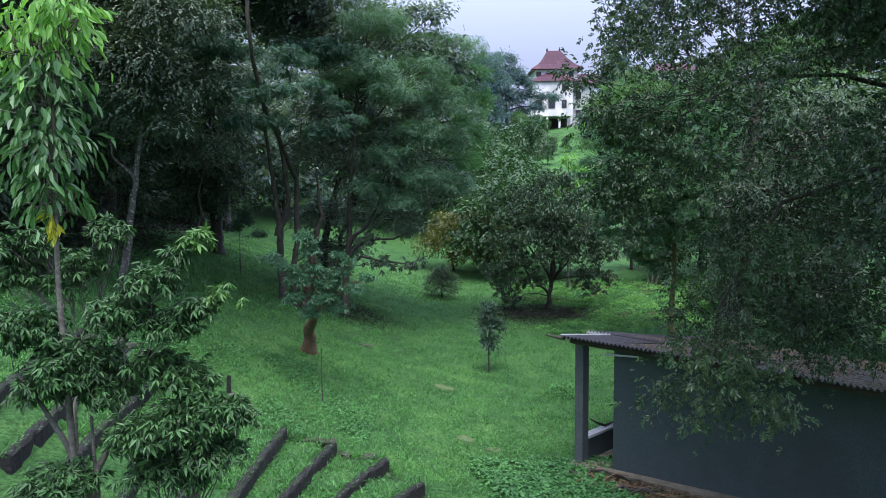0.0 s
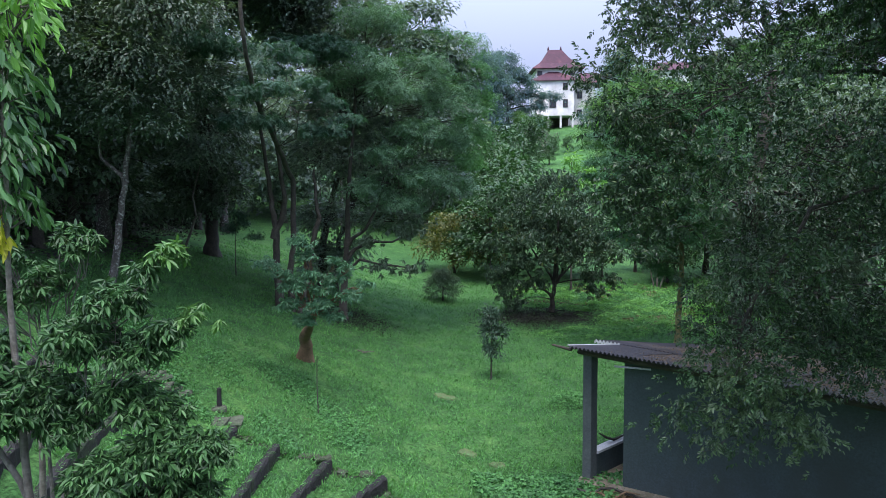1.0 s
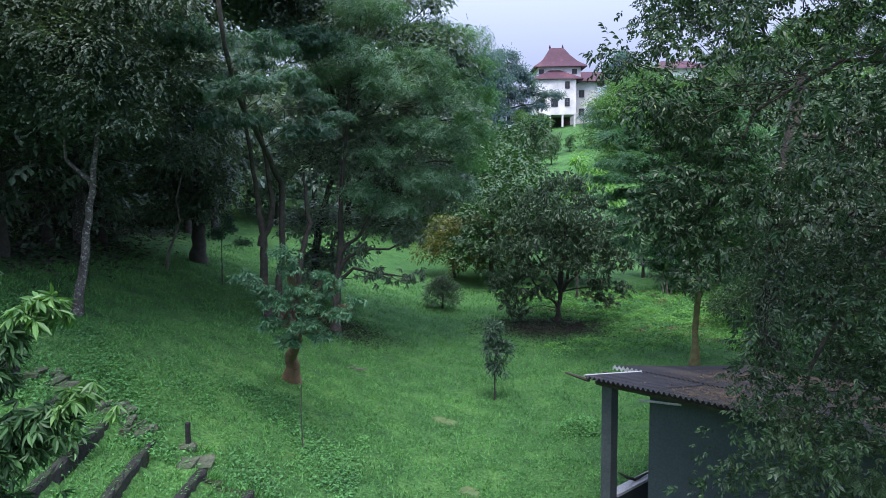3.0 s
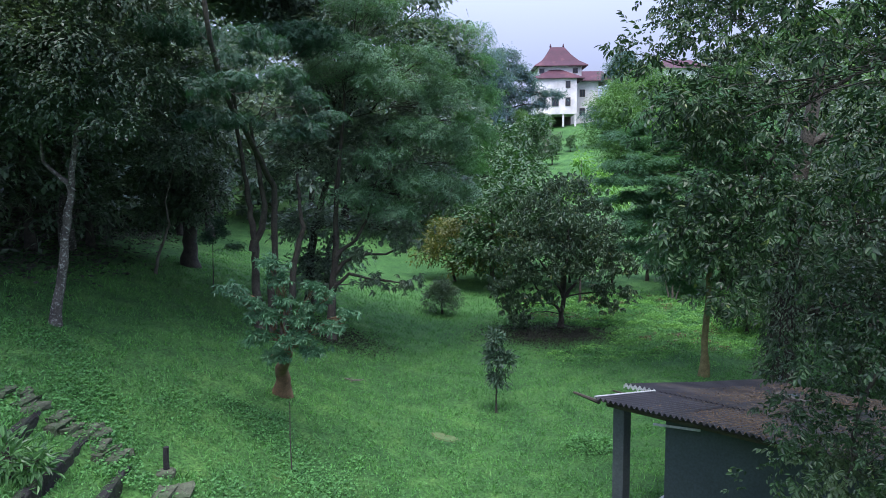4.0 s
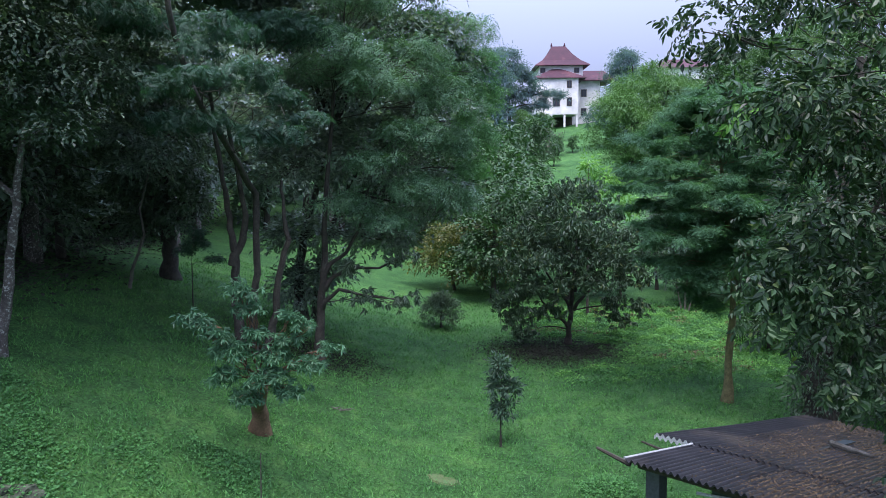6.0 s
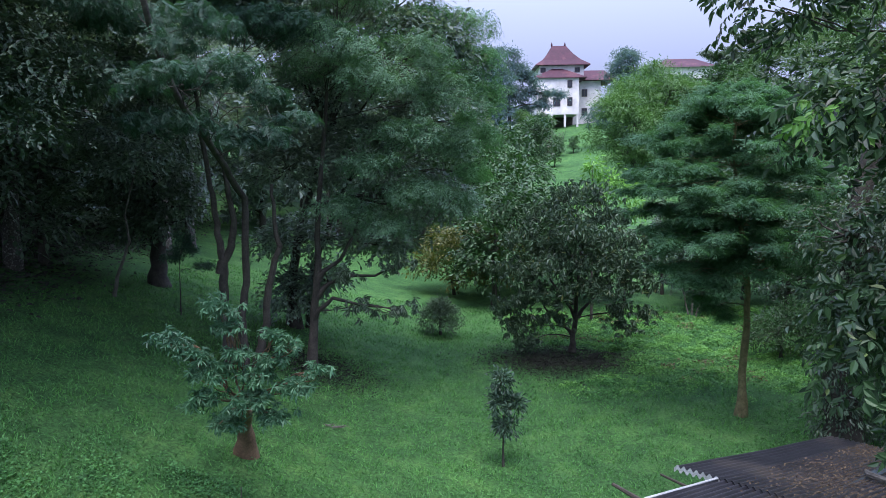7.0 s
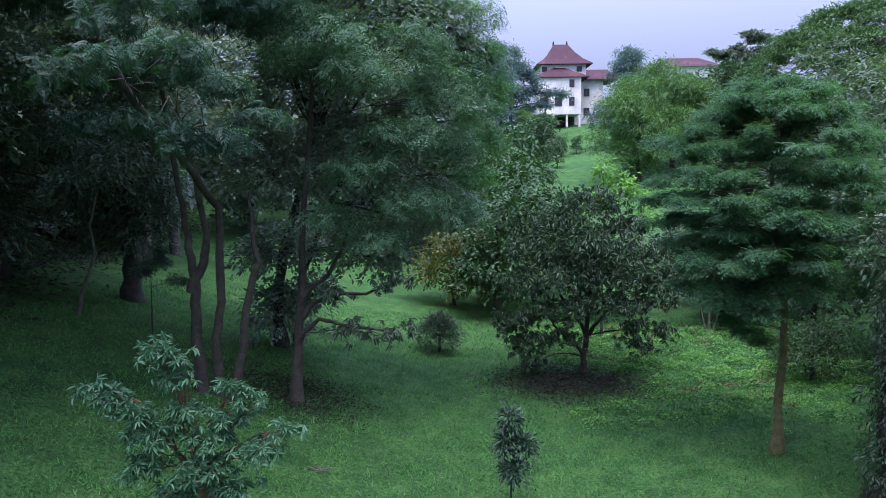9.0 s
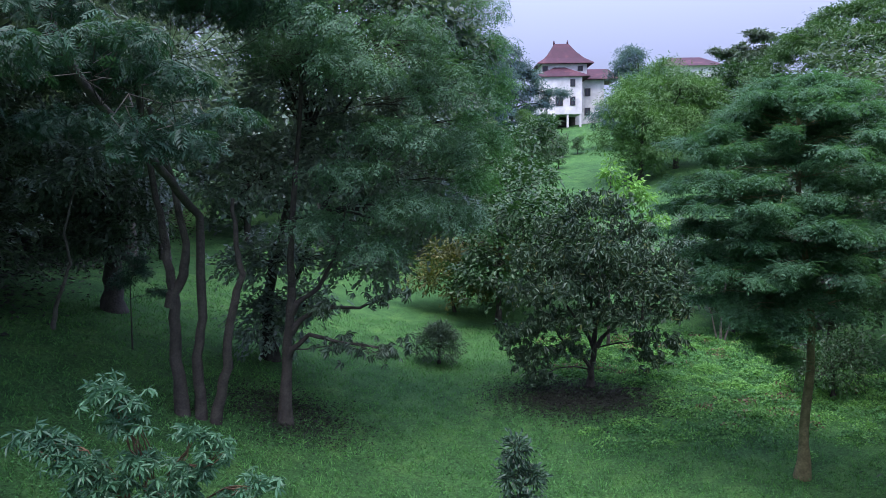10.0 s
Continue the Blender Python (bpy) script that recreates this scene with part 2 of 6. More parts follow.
def tube(acc, pts, radii, sides=7, lump=0.0, rng=None, cap=True):
    """A tapered tube along pts."""
    pts, radii = np.asarray(pts, float), np.asarray(radii, float)
    tang = np.gradient(pts, axis=0)
    tang /= np.linalg.norm(tang, axis=1)[:, None] + 1e-9
    ref = np.array([1.0, 0, 0]) if abs(tang[0][0]) < 0.8 else np.array([0, 1.0, 0])
    ang = np.arange(sides) * 2 * np.pi / sides
    rings = []
    for p, t, r in zip(pts, tang, radii):
        u = ref - t * np.dot(ref, t)
        u /= np.linalg.norm(u)
        w = np.cross(t, u)
        ref = u
        k = r * (1 + (lump * (rng.random(sides) - 0.5) if lump else 0))
        rings.append(p + (np.cos(ang) * k)[:, None] * u + (np.sin(ang) * k)[:, None] * w)
    n = len(pts)
    i, j = np.meshgrid(np.arange(n - 1), np.arange(sides), indexing="ij")
    a, b = (i * sides + j).ravel(), (i * sides + (j + 1) % sides).ravel()
    acc.add(np.concatenate(rings), np.stack([a, b, b + sides, a + sides], 1))
    if cap:
        tip = np.concatenate([rings[-1], [pts[-1] + tang[-1] * radii[-1] * 0.3]])
        k = np.arange(sides)
        acc.add(tip, np.stack([k, (k + 1) % sides, np.full(sides, sides)], 1))


def bent(a, b, rng, steps=5, sag=0.0, wob=0.06):
    """Points of a slightly crooked way from a to b that first goes along and then rises by sag."""
    a, b = np.asarray(a, float), np.asarray(b, float)
    t = np.linspace(0, 1, steps)[:, None]
    p = a + (b - a) * t
    d = np.linalg.norm(b - a)
    p[1:-1] += rng.normal(0, wob * d, (steps - 2, 3))
    p[:, 2] += sag * d * np.sin(np.pi * t[:, 0])
    return p


def box(acc, cx, cy, cz, sx, sy, sz, turn=0.0, bevel=0.0):
    """A box with its middle at c and its full sizes s, turned about z by degrees; bevel chamfers the upright and top edges."""
    c, s = math.cos(radians(turn)), math.sin(radians(turn))
    hx, hy, hz, b = sx / 2, sy / 2, sz / 2, bevel
    if b <= 0:
        v = np.array([(x, y, z) for z in (-hz, hz) for x, y in ((-hx, -hy), (hx, -hy), (hx, hy), (-hx, hy))])
        f = [(3, 2, 1, 0), (4, 5, 6, 7), (0, 1, 5, 4), (1, 2, 6, 5), (2, 3, 7, 6), (3, 0, 4, 7)]
        faces = [np.array(f)]
    else:
        def ring(hx, hy, z):
            return [(-hx + b, -hy, z), (hx - b, -hy, z), (hx, -hy + b, z), (hx, hy - b, z), (hx - b, hy, z), (-hx + b, hy, z), (-hx, hy - b, z), (-hx, -hy + b, z)]
        v = np.array(ring(hx, hy, -hz) + ring(hx, hy, hz - b) + ring(hx - b, hy - b, hz))
        k = np.arange(8)
        q = [np.stack([k + o, (k + 1) % 8 + o, (k + 1) % 8 + o + 8, k + o + 8], 1) for o in (0, 8)]
        top = np.array([(16, 17, 18, 19), (16, 19, 20, 23), (20, 21, 22, 23)])
        faces = [np.concatenate(q), top]
    v = np.stack([v[:, 0] * c - v[:, 1] * s + cx, v[:, 0] * s + v[:, 1] * c + cy, v[:, 2] + cz], 1)
    n = acc.n
    acc.add(v, faces[0])
    for f in faces[1:]:
        acc.f.append(f + n)


# ---- leaves ----
def lance(width=0.3, fold=0.08, curl=0.12):
    v = [(0, 0, 0), (width * 0.42, 0.3, fold), (width * 0.4, 0.62, fold - curl * 0.4), (0, 1, -curl), (-width * 0.4, 0.62, fold - curl * 0.4), (-width * 0.42, 0.3, fold)]
    return np.array(v), np.array([(0, 1, 2, 3), (0, 3, 4, 5)])


def diamond(width=0.45):
    v = [(0, 0, 0), (width * 0.5, 0.5, 0.06), (0, 1, -0.08), (-width * 0.5, 0.5, 0.06)]
    return np.array(v), np.array([(0, 1, 2), (0, 2, 3)])


def combined(pieces):
    v, f, n = [], [], 0
    for a, b in pieces:
        v.append(a)
        f.append(b + n)
        n += len(a)
    return np.concatenate(v), np.concatenate(f)


def turned(piece, shift, yaw, pitch, scale):
    m = np.array(Euler((radians(pitch), 0, radians(yaw))).to_matrix())
    return piece[0] * scale @ m.T + np.array(shift), piece[1]


def sliver(width=0.7):
    """A leaflet of one triangle."""
    return np.array([(0, 0, 0), (width * 0.3, 0.5, 0.05), (-width * 0.1, 1, -0.1)]), np.array([(0, 1, 2)])


def frond(pairs=6, leaflet=0.34, width=0.75, droop=0.25):
    """A pinnate leaf one unit long."""
    out = []
    for i in range(pairs):
        t = 0.18 + 0.78 * i / (pairs - 1)
        size = leaflet * (0.7 + 0.6 * math.sin(math.pi * (0.2 + 0.7 * i / pairs)))
        for side in (-1, 1):
            out.append(turned(sliver(width), (0, t, -droop * t * t), -side * (62 - 22 * t), -14, size))
    out.append(turned(sliver(width), (0, 0.95, -droop), 0, -20, leaflet))
    return combined(out)


def sprig(count=6, width=0.5, leaf=0.5, seed=4):
    """A twig end one unit long with alternate leaves that hang a little."""
    rng = random.Random(seed)
    out = []
    for i in range(count):
        t = 0.12 + 0.8 * i / count
        side = 1 if i % 2 else -1
        out.append(turned(lance(width, 0.09, 0.2), (0, t, -0.12 * t * t), side * (68 - 30 * t) + rng.uniform(-16, 16), -20 + rng.uniform(-22, 16), leaf * rng.uniform(0.75, 1.15)))
    out.append(turned(lance(width, 0.09, 0.2), (0, 0.9, -0.1), rng.uniform(-12, 12), -28, leaf))
    return combined(out)


def whorl(count=8, width=0.26, tilt=-8, seed=3, fold=0.08):
    rng = random.Random(seed)
    return combined([turned(lance(width, fold), (0, 0, 0.02 * i), 360 * i / count * 1.0 + rng.uniform(-18, 18), tilt + rng.uniform(-25, 30), rng.uniform(0.75, 1.1)) for i in range(count)])


def unit(v):
    return v / (np.linalg.norm(v, axis=1)[:, None] + 1e-9)


def put_leaves(acc, piece, pos, way, up, scale):
    """Sets one copy of piece at each pos, its length along way and its face towards up."""
    y = unit(way)
    x = unit(np.cross(y, up))
    z = np.cross(x, y)
    v, f = piece
    n, k = len(pos), len(v)
    s = scale[:, None, None]
    out = pos[:, None, :] + s * (v[None, :, 0:1] * x[:, None, :] + v[None, :, 1:2] * y[:, None, :] + v[None, :, 2:3] * z[:, None, :])
    faces = (f[None] + (np.arange(n) * k)[:, None, None]).reshape(-1, f.shape[1])
    acc.add(out.reshape(-1, 3), faces)


def crown_points(rng, lobe, clumps, per, spread, hollow=0.45, flat=1.0, wild=0.5):
    """Clump middles in an ellipsoid lobe, near its skin, and the leaf places and outward ways round them."""
    c, r = np.array(lobe[:3]), np.array(lobe[3:])
    d = unit(rng.normal(0, 1, (clumps, 3)))
    d[:, 2] = np.where(d[:, 2] < -0.55, -d[:, 2], d[:, 2])
    rad = hollow + (1 - hollow) * rng.random(clumps) ** 0.6
    mid = c + d * r * (rad * (0.86 + 0.28 * rng.random(clumps)))[:, None]
    off = rng.normal(0, 1, (clumps, per, 3)) * spread * (0.6 + 0.8 * rng.random((clumps, 1, 1)))
    off[:, :, 2] *= flat
    pos = (mid[:, None, :] + off).reshape(-1, 3)
    out = unit(np.repeat(d * (1 - wild), per, 0) + unit(off.reshape(-1, 3)) * wild)
    return mid, pos, out


def tree(name, label, category, trunk, radius, lobes, piece, size, clumps, per, spread, leaf, bark, droop=0.3, flat=0.7, upright=1.0, seed=1, group="", flare=1.5, twigs=0.35, hollow=0.45, stems=(), kind="", low=None, wild=0.5, young=None, young_lobes=(), limbs=0.6, young_piece=None, young_size=None, young_label="fresh bright green young leaves", thin=0.66):
    """trunk: points from the ground up; stems: further trunks; lobes: ellipsoids of the crown; piece: the leaf or spray."""
    rng = np.random.default_rng(seed)
    trunk = np.array(trunk, float)
    base = tuple(trunk[0])
    root = thing(name, base, label, category, group, kind)
    wood, leaves, shoots = Acc(), Acc(), Acc()
    paths = []
    for s, line in enumerate([trunk, *[np.array(q, float) for q in stems]]):
        t = np.linspace(0, len(line) - 1, 4 * (len(line) - 1) + 1)
        fine = np.stack([np.interp(t, np.arange(len(line)), line[:, i]) for i in range(3)], 1)
        fine[1:, :2] += rng.normal(0, radius * 0.12, (len(fine) - 1, 2))
        r = radius * (thin if s else 1.0) * (1 - 0.68 * np.linspace(0, 1, len(fine)))
        r[0] *= flare
        if len(r) > 2:
            r[1] *= 1 + (flare - 1) * 0.35
        fine[0, 2] -= 0.12
        tube(wood, fine, r, 10, 0.16, rng)
        paths.append((fine, r))
    total = sum(l[3] * l[4] + l[4] * l[5] + l[3] * l[5] for l in lobes)
    for number, lobe in enumerate(lobes):
        share = (lobe[3] * lobe[4] + lobe[4] * lobe[5] + lobe[3] * lobe[5]) / total
        mid, pos, out = crown_points(rng, lobe, max(10, round(clumps * share)), per, spread, hollow, flat, wild)
        if low is not None:
            keep = pos[:, 2] > low
            pos, out = pos[keep], out[keep]
        c = np.array(lobe[:3])
        fine, r = min(paths, key=lambda q: np.min(np.linalg.norm(q[0] - c, axis=1)))
        ok = np.where(fine[:, 2] < c[2] + 0.2 * lobe[5])[0]
        ok = ok if len(ok) else np.array([len(fine) - 1])
        i = ok[np.argmin(np.linalg.norm(fine[ok] - c, axis=1) - 0.25 * fine[ok, 2])]
        limb = bent(fine[i], c, rng, 6, 0.06, 0.035)
        tube(wood, limb, np.linspace(r[i] * limbs, r[i] * limbs * 0.3, 6), 6)
        for q in mid[: int(len(mid) * twigs)]:
            s = limb[rng.integers(2, 6)]
            tube(wood, bent(s, q, rng, 4, -0.04), np.linspace(r[i] * limbs * 0.28 + 0.004, 0.004, 4), 4, cap=False)
        way = out + rng.normal(0, 0.35, out.shape)
        way[:, 2] -= droop
        face = np.array([0, 0, upright]) + rng.normal(0, 0.45, out.shape) + out * 0.35
        fresh = number in young_lobes
        put_leaves(shoots if fresh else leaves, (fresh and young_piece) or piece, pos, way, face, ((fresh and young_size) or size) * (0.65 + 0.6 * rng.random(len(pos))))
    part("trunk", wood, bark, root, smooth=True)
    part("crown", leaves, leaf, root)
    if shoots.n:
        part("young_leaves" if young_piece is None else "low_leaves", shoots, young, root, young_label)
    return root


# ---- ground ----
KERBS = [
    (0.85, [(-0.43, 10.01), (-0.88, 9.42), (-1.3, 8.5)]),
    (1.00, [(-1.07, 10.60), (-1.45, 9.8), (-1.8, 8.9), (-2.0, 8.0)]),
    (1.25, [(-1.96, 10.70), (-2.2, 9.6), (-2.4, 8.6), (-2.5, 7.4)]),
    (1.50, [(-2.80, 10.72), (-2.88, 9.35), (-2.9, 8.1), (-2.85, 7.0)]),
    (1.72, [(-3.55, 10.95), (-3.57, 9.9), (-3.4, 7.6), (-3.2, 6.5)]),
    (1.98, [(-4.45, 11.4), (-4.3, 10.0), (-4.0, 8.0), (-3.7, 6.6)]),
    (2.28, [(-5.2, 11.7), (-5.0, 10.0), (-4.85, 8.5), (-4.5, 7.0)]),
    (2.62, [(-5.95, 11.9), (-5.65, 10.0), (-5.3, 8.35), (-5.0, 7.0)]),
    (3.00, [(-6.8, 12.0), (-6.4, 10.0), (-5.95, 8.4), (-5.5, 7.0)]),
]


def soft(x, s=1.0):
    return s * np.logaddexp(0, x / s)


def humps(x, y):
    """Uneven tussocks of the meadow, about -1 to 1."""
    a = np.sin(3.1 * x + 1.7 * np.sin(0.9 * y)) * np.sin(4.3 * y + 1.3 * np.sin(1.1 * x))
    return 0.6 * a + 0.4 * np.sin(5.3 * x - 2.9 * y + 1.0) * np.sin(2.3 * x + 6.1 * y)


def meadow_share(x, y):
    """1 within the rough meadow, 0 on the mown lawn."""
    return np.clip((y - 21.8 - 0.25 * np.abs(x - 8)) / 1.5, 0, 1) * np.clip((x - 3.2) / 2.0, 0, 1) * np.clip((33 - y) / 1.5, 0, 1) * np.clip((14 - x) / 2, 0, 1)


def hill(x, y):
    """The height of the lawn, the bank and the far slope."""
    x, y = np.asarray(x, float), np.asarray(y, float)
    k = np.clip(0.43 - 0.0085 * (y - 11), 0.2, 0.46)
    z = 0.35 + k * soft(-x - 0.8)
    z = z - 0.2 * np.exp(-((x - 1.5) ** 2 + (y - 18) ** 2) / 18) + 0.02 * soft(y - 23, 1.5)
    z = z + 0.17 * soft(y - 42, 3.0) - 0.19 * soft(y - 112, 3.0) + 0.12 * soft(x - 13, 2.0)
    z = z + 0.32 * np.exp(-((x - 2.95) ** 2 + (y - 15.7) ** 2) / 0.3)
    z = z + 0.13 * meadow_share(x, y) * humps(x, y)
    return z + 0.05 * np.sin(x * 0.9 + y * 0.35) * np.sin(y * 0.7 - x * 0.4)


def gz(x, y):
    """The ground's height, with the terraces."""
    x, y = np.asarray(x, float), np.asarray(y, float)
    z = hill(x, y)
    step = np.full(np.broadcast(x, y).shape, np.nan)
    edges = [np.interp(y, [p[1] for p in line][::-1], [p[0] for p in line][::-1]) for top, line in KERBS]
    for i, (top, line) in enumerate(KERBS):
        rise = 0.0
        if i + 1 < len(KERBS):
            f = np.clip((edges[i] - x) / np.maximum(edges[i] - edges[i + 1], 0.2), 0, 1)
            rise = f * max(0.0, KERBS[i + 1][0] - 0.25 - top + 0.02)
        step = np.where((x < edges[i] - 0.03) & (y < line[0][1] + 0.05), top - 0.02 + rise, step)
    inside = ~np.isnan(step) & (x > -7.6)
    return np.where(inside, step, z)


def height(x, y):
    return float(gz(x, y))

def axis(*spans):
    return np.unique(np.concatenate([np.arange(a, b, s) for a, b, s in spans]).round(3))


gx = axis((-900, -120, 60), (-120, -30, 6), (-30, -10, 0.8), (-10, 10, 0.2), (10, 15, 0.2), (15, 30, 0.8), (30, 120, 6), (120, 901, 60))
gy = axis((-60, 0, 6), (0, 6, 0.5), (6, 14, 0.15), (14, 21, 0.3), (21, 33.2, 0.18), (33.2, 60, 0.8), (60, 130, 3), (130, 400, 20), (400, 2601, 200))
GX, GY = np.meshgrid(gx, gy)
GZ = gz(GX, GY)
ground_acc = Acc()
gi, gj = np.meshgrid(np.arange(len(gy) - 1), np.arange(len(gx) - 1), indexing="ij")
ga = (gi * len(gx) + gj).ravel()
ground_acc.add(np.stack([GX, GY, GZ], -1), np.stack([ga, ga + 1, ga + 1 + len(gx), ga + len(gx)], 1))
ground = solo("ground", ground_acc, LAWN, (0, 0, 0), "sloping green lawn rising to a wooded bank", "ground", kind="structure", smooth=True)


def grass(name, label, mat, x0, x1, y0, y1, count, tall, seed, power=1.0, keep=None, lean=0.5, wide=0.16):
    """Blades scattered over a stretch of lawn, denser towards y0."""
    rng = np.random.default_rng(seed)
    x = x0 + (x1 - x0) * rng.random(count)
    y = y0 + (y1 - y0) * rng.random(count) ** power
    if keep is not None:
        ok = keep(x, y, rng)
        x, y = x[ok], y[ok]
    n = len(x)
    pos = np.stack([x, y, gz(x, y) - 0.004], 1)
    way = rng.normal(0, lean, (n, 3))
    way[:, 2] = 1
    v = np.array([(-0.5 * wide, 0, 0), (0.5 * wide, 0, 0), (0, 1, 0.1)])
    acc = Acc()
    put_leaves(acc, (v, np.array([(0, 1, 2)])), pos, way, rng.normal(0, 1, (n, 3)), tall * (0.5 + 0.9 * rng.random(n)))
    return solo(name, acc, mat, (0, 0, 0), label, "grass", kind="stuff")


def patchy(scale, limit):
    def keep(x, y, rng):
        s = np.sin(x * scale + 1.3) * np.sin(y * scale * 0.83 + 0.4) + 0.6 * np.sin(x * scale * 2.3 + y * scale * 1.7) + 0.4 * rng.normal(0, 1, len(x))
        return s > limit
    return keep


def tufted(x, y, rng):
    n = np.array([noise.noise((float(a) * 1.6, float(b) * 1.6, 0.0)) + 0.6 * noise.noise((float(a) * 5, float(b) * 5, 3.0)) for a, b in zip(x, y)])
    return n + 0.35 * rng.normal(0, 1, len(x)) > -0.12


grass("lawn_grass", "short bright green lawn grass over the slope", BLADE, -10, 10, 8.5, 33, 240000, 0.085, 11, 1.6, tufted, 0.7, 0.2)
def meadow(seed, count, per):
    """Arching tufts of longer grass across the lawn."""
    rng = np.random.default_rng(seed)
    cx, cy = rng.uniform(2.5, 12.5, count), rng.uniform(21.5, 31.5, count)
    ok = (cy - 22.5 - 0.25 * np.abs(cx - 8) + 1.2 * rng.normal(0, 1, count)) > 0
    ok &= ((cx - 3.6) / 2.4) ** 2 + ((cy - 25.1) / 1.8) ** 2 > 1
    cx, cy = np.repeat(cx[ok], per), np.repeat(cy[ok], per)
    n = len(cx)
    off = rng.normal(0, 0.13, (n, 2))
    x, y = cx + off[:, 0], cy + off[:, 1]
    pos = np.stack([x, y, gz(x, y) - 0.005], 1)
    way = np.stack([off[:, 0] * 5, off[:, 1] * 5, np.full(n, 0.8)], 1) + rng.normal(0, 0.3, (n, 3))
    v = np.array([(-0.07, 0, 0), (0.07, 0, 0), (0.05, 0.6, 0.05), (0, 1, -0.22), (-0.05, 0.6, 0.05)])
    acc = Acc()
    put_leaves(acc, (v, np.array([(0, 1, 2), (0, 2, 4), (4, 2, 3)])), pos, way, rng.normal(0, 0.6, (n, 3)) + (0, 0, 0.6), 0.1 * (0.5 + 0.9 * rng.random(n)))
    return solo("meadow_grass", acc, DRY_BLADE, (7, 26, 0.5), "longer arching tufts of pale green meadow grass", "grass", kind="stuff")


meadow(12, 1800, 10)


def mats(name, label, mat, count, per, size, seed, low=-2.0, high=2.0):
    """Low cushions of leafy ground cover on the meadow."""
    rng = np.random.default_rng(seed)
    cx, cy = rng.uniform(3.5, 13.0, count), rng.uniform(20.5, 31.5, count)
    ok = (cy - 22.3 - 0.25 * np.abs(cx - 8) + 1.0 * rng.normal(0, 1, count)) > 0
    ok &= ((cx - 3.6) / 2.4) ** 2 + ((cy - 25.1) / 1.8) ** 2 > 1
    ok &= (humps(cx, cy) > low) & (humps(cx, cy) < high)
    cx, cy = cx[ok], cy[ok]
    r, h = rng.uniform(0.15, 0.4, len(cx)), rng.uniform(0.05, 0.18, len(cx))
    cx, cy, r, h = [np.repeat(q, per) for q in (cx, cy, r, h)]
    n = len(cx)
    a, k = rng.random(n) * 6.283, np.sqrt(rng.random(n))
    x, y = cx + 1.4 * r * k * np.cos(a), cy + 0.8 * r * k * np.sin(a)
    pos = np.stack([x, y, gz(x, y) + 0.01 + h * (1 - k * k) * rng.uniform(0.6, 1.1, n)], 1)
    way = np.stack([np.cos(a), np.sin(a), rng.normal(0, 0.5, n)], 1) + rng.normal(0, 0.5, (n, 3))
    acc = Acc()
    put_leaves(acc, diamond(0.6), pos, way, np.array([0, 0, 1.0]) + rng.normal(0, 0.45, (n, 3)), size * (0.6 + 0.7 * rng.random(n)))
    return solo(name, acc, mat, (8, 26, 0.5), label, "weeds", kind="stuff")


# Dark mats sit low and pale ones high: shade between humps as leaf colour.
mats("meadow_mats", "low dark leafy cushions of ground cover, painting shade into the hollows", WEED, 900, 90, 0.068, 41, -2.0, 0.05)
mats("pale_mats", "pale yellow-green tufts of leafy ground cover, painting light onto the hump tops", DRY_BLADE, 1200, 90, 0.062, 42, 0.0, 2.0)
mats("dead_mats", "withered brown leaves lying on the meadow", LITTER, 60, 60, 0.08, 43)


def weeds(name, label, x0, x1, y0, y1, count, size, seed, keep):
    rng = np.random.default_rng(seed)
    x, y = x0 + (x1 - x0) * rng.random(count), y0 + (y1 - y0) * rng.random(count)
    ok = keep(x, y, rng)
    x, y = x[ok], y[ok]
    n = len(x)
    pos = np.stack([x, y, gz(x, y) + 0.02 + 0.07 * rng.random(n)], 1)
    way = rng.normal(0, 1, (n, 3)) * (1, 1, 0.35)
    acc = Acc()
    put_leaves(acc, diamond(0.75), pos, way, np.array([0, 0, 1.0]) + rng.normal(0, 0.4, (n, 3)), size * (0.6 + 0.7 * rng.random(n)))
    return solo(name, acc, WEED, (0, 0, 0), label, "weeds", kind="stuff")


weeds("lawn_weeds", "low broad-leaved weeds matted in the lawn", -9, 9, 9, 24, 90000, 0.032, 21, tufted)
weeds("bank_weeds", "leafy ground cover beside the stone steps", -9, -1.5, 11, 15, 34000, 0.048, 22, patchy(1.6, 0.3))
weeds("mound_weeds", "leafy overgrown heap on the lawn", 2.3, 3.6, 15.1, 16.3, 4500, 0.045, 24, lambda x, y, rng: (x - 2.95) ** 2 + (y - 15.7) ** 2 < 0.22 + 0.1 * rng.random(len(x)))
weeds("shed_weeds", "leafy ground cover beside the shed", 0.4, 3.2, 9.0, 11.8, 20000, 0.07, 23, patchy(1.9, -0.2))


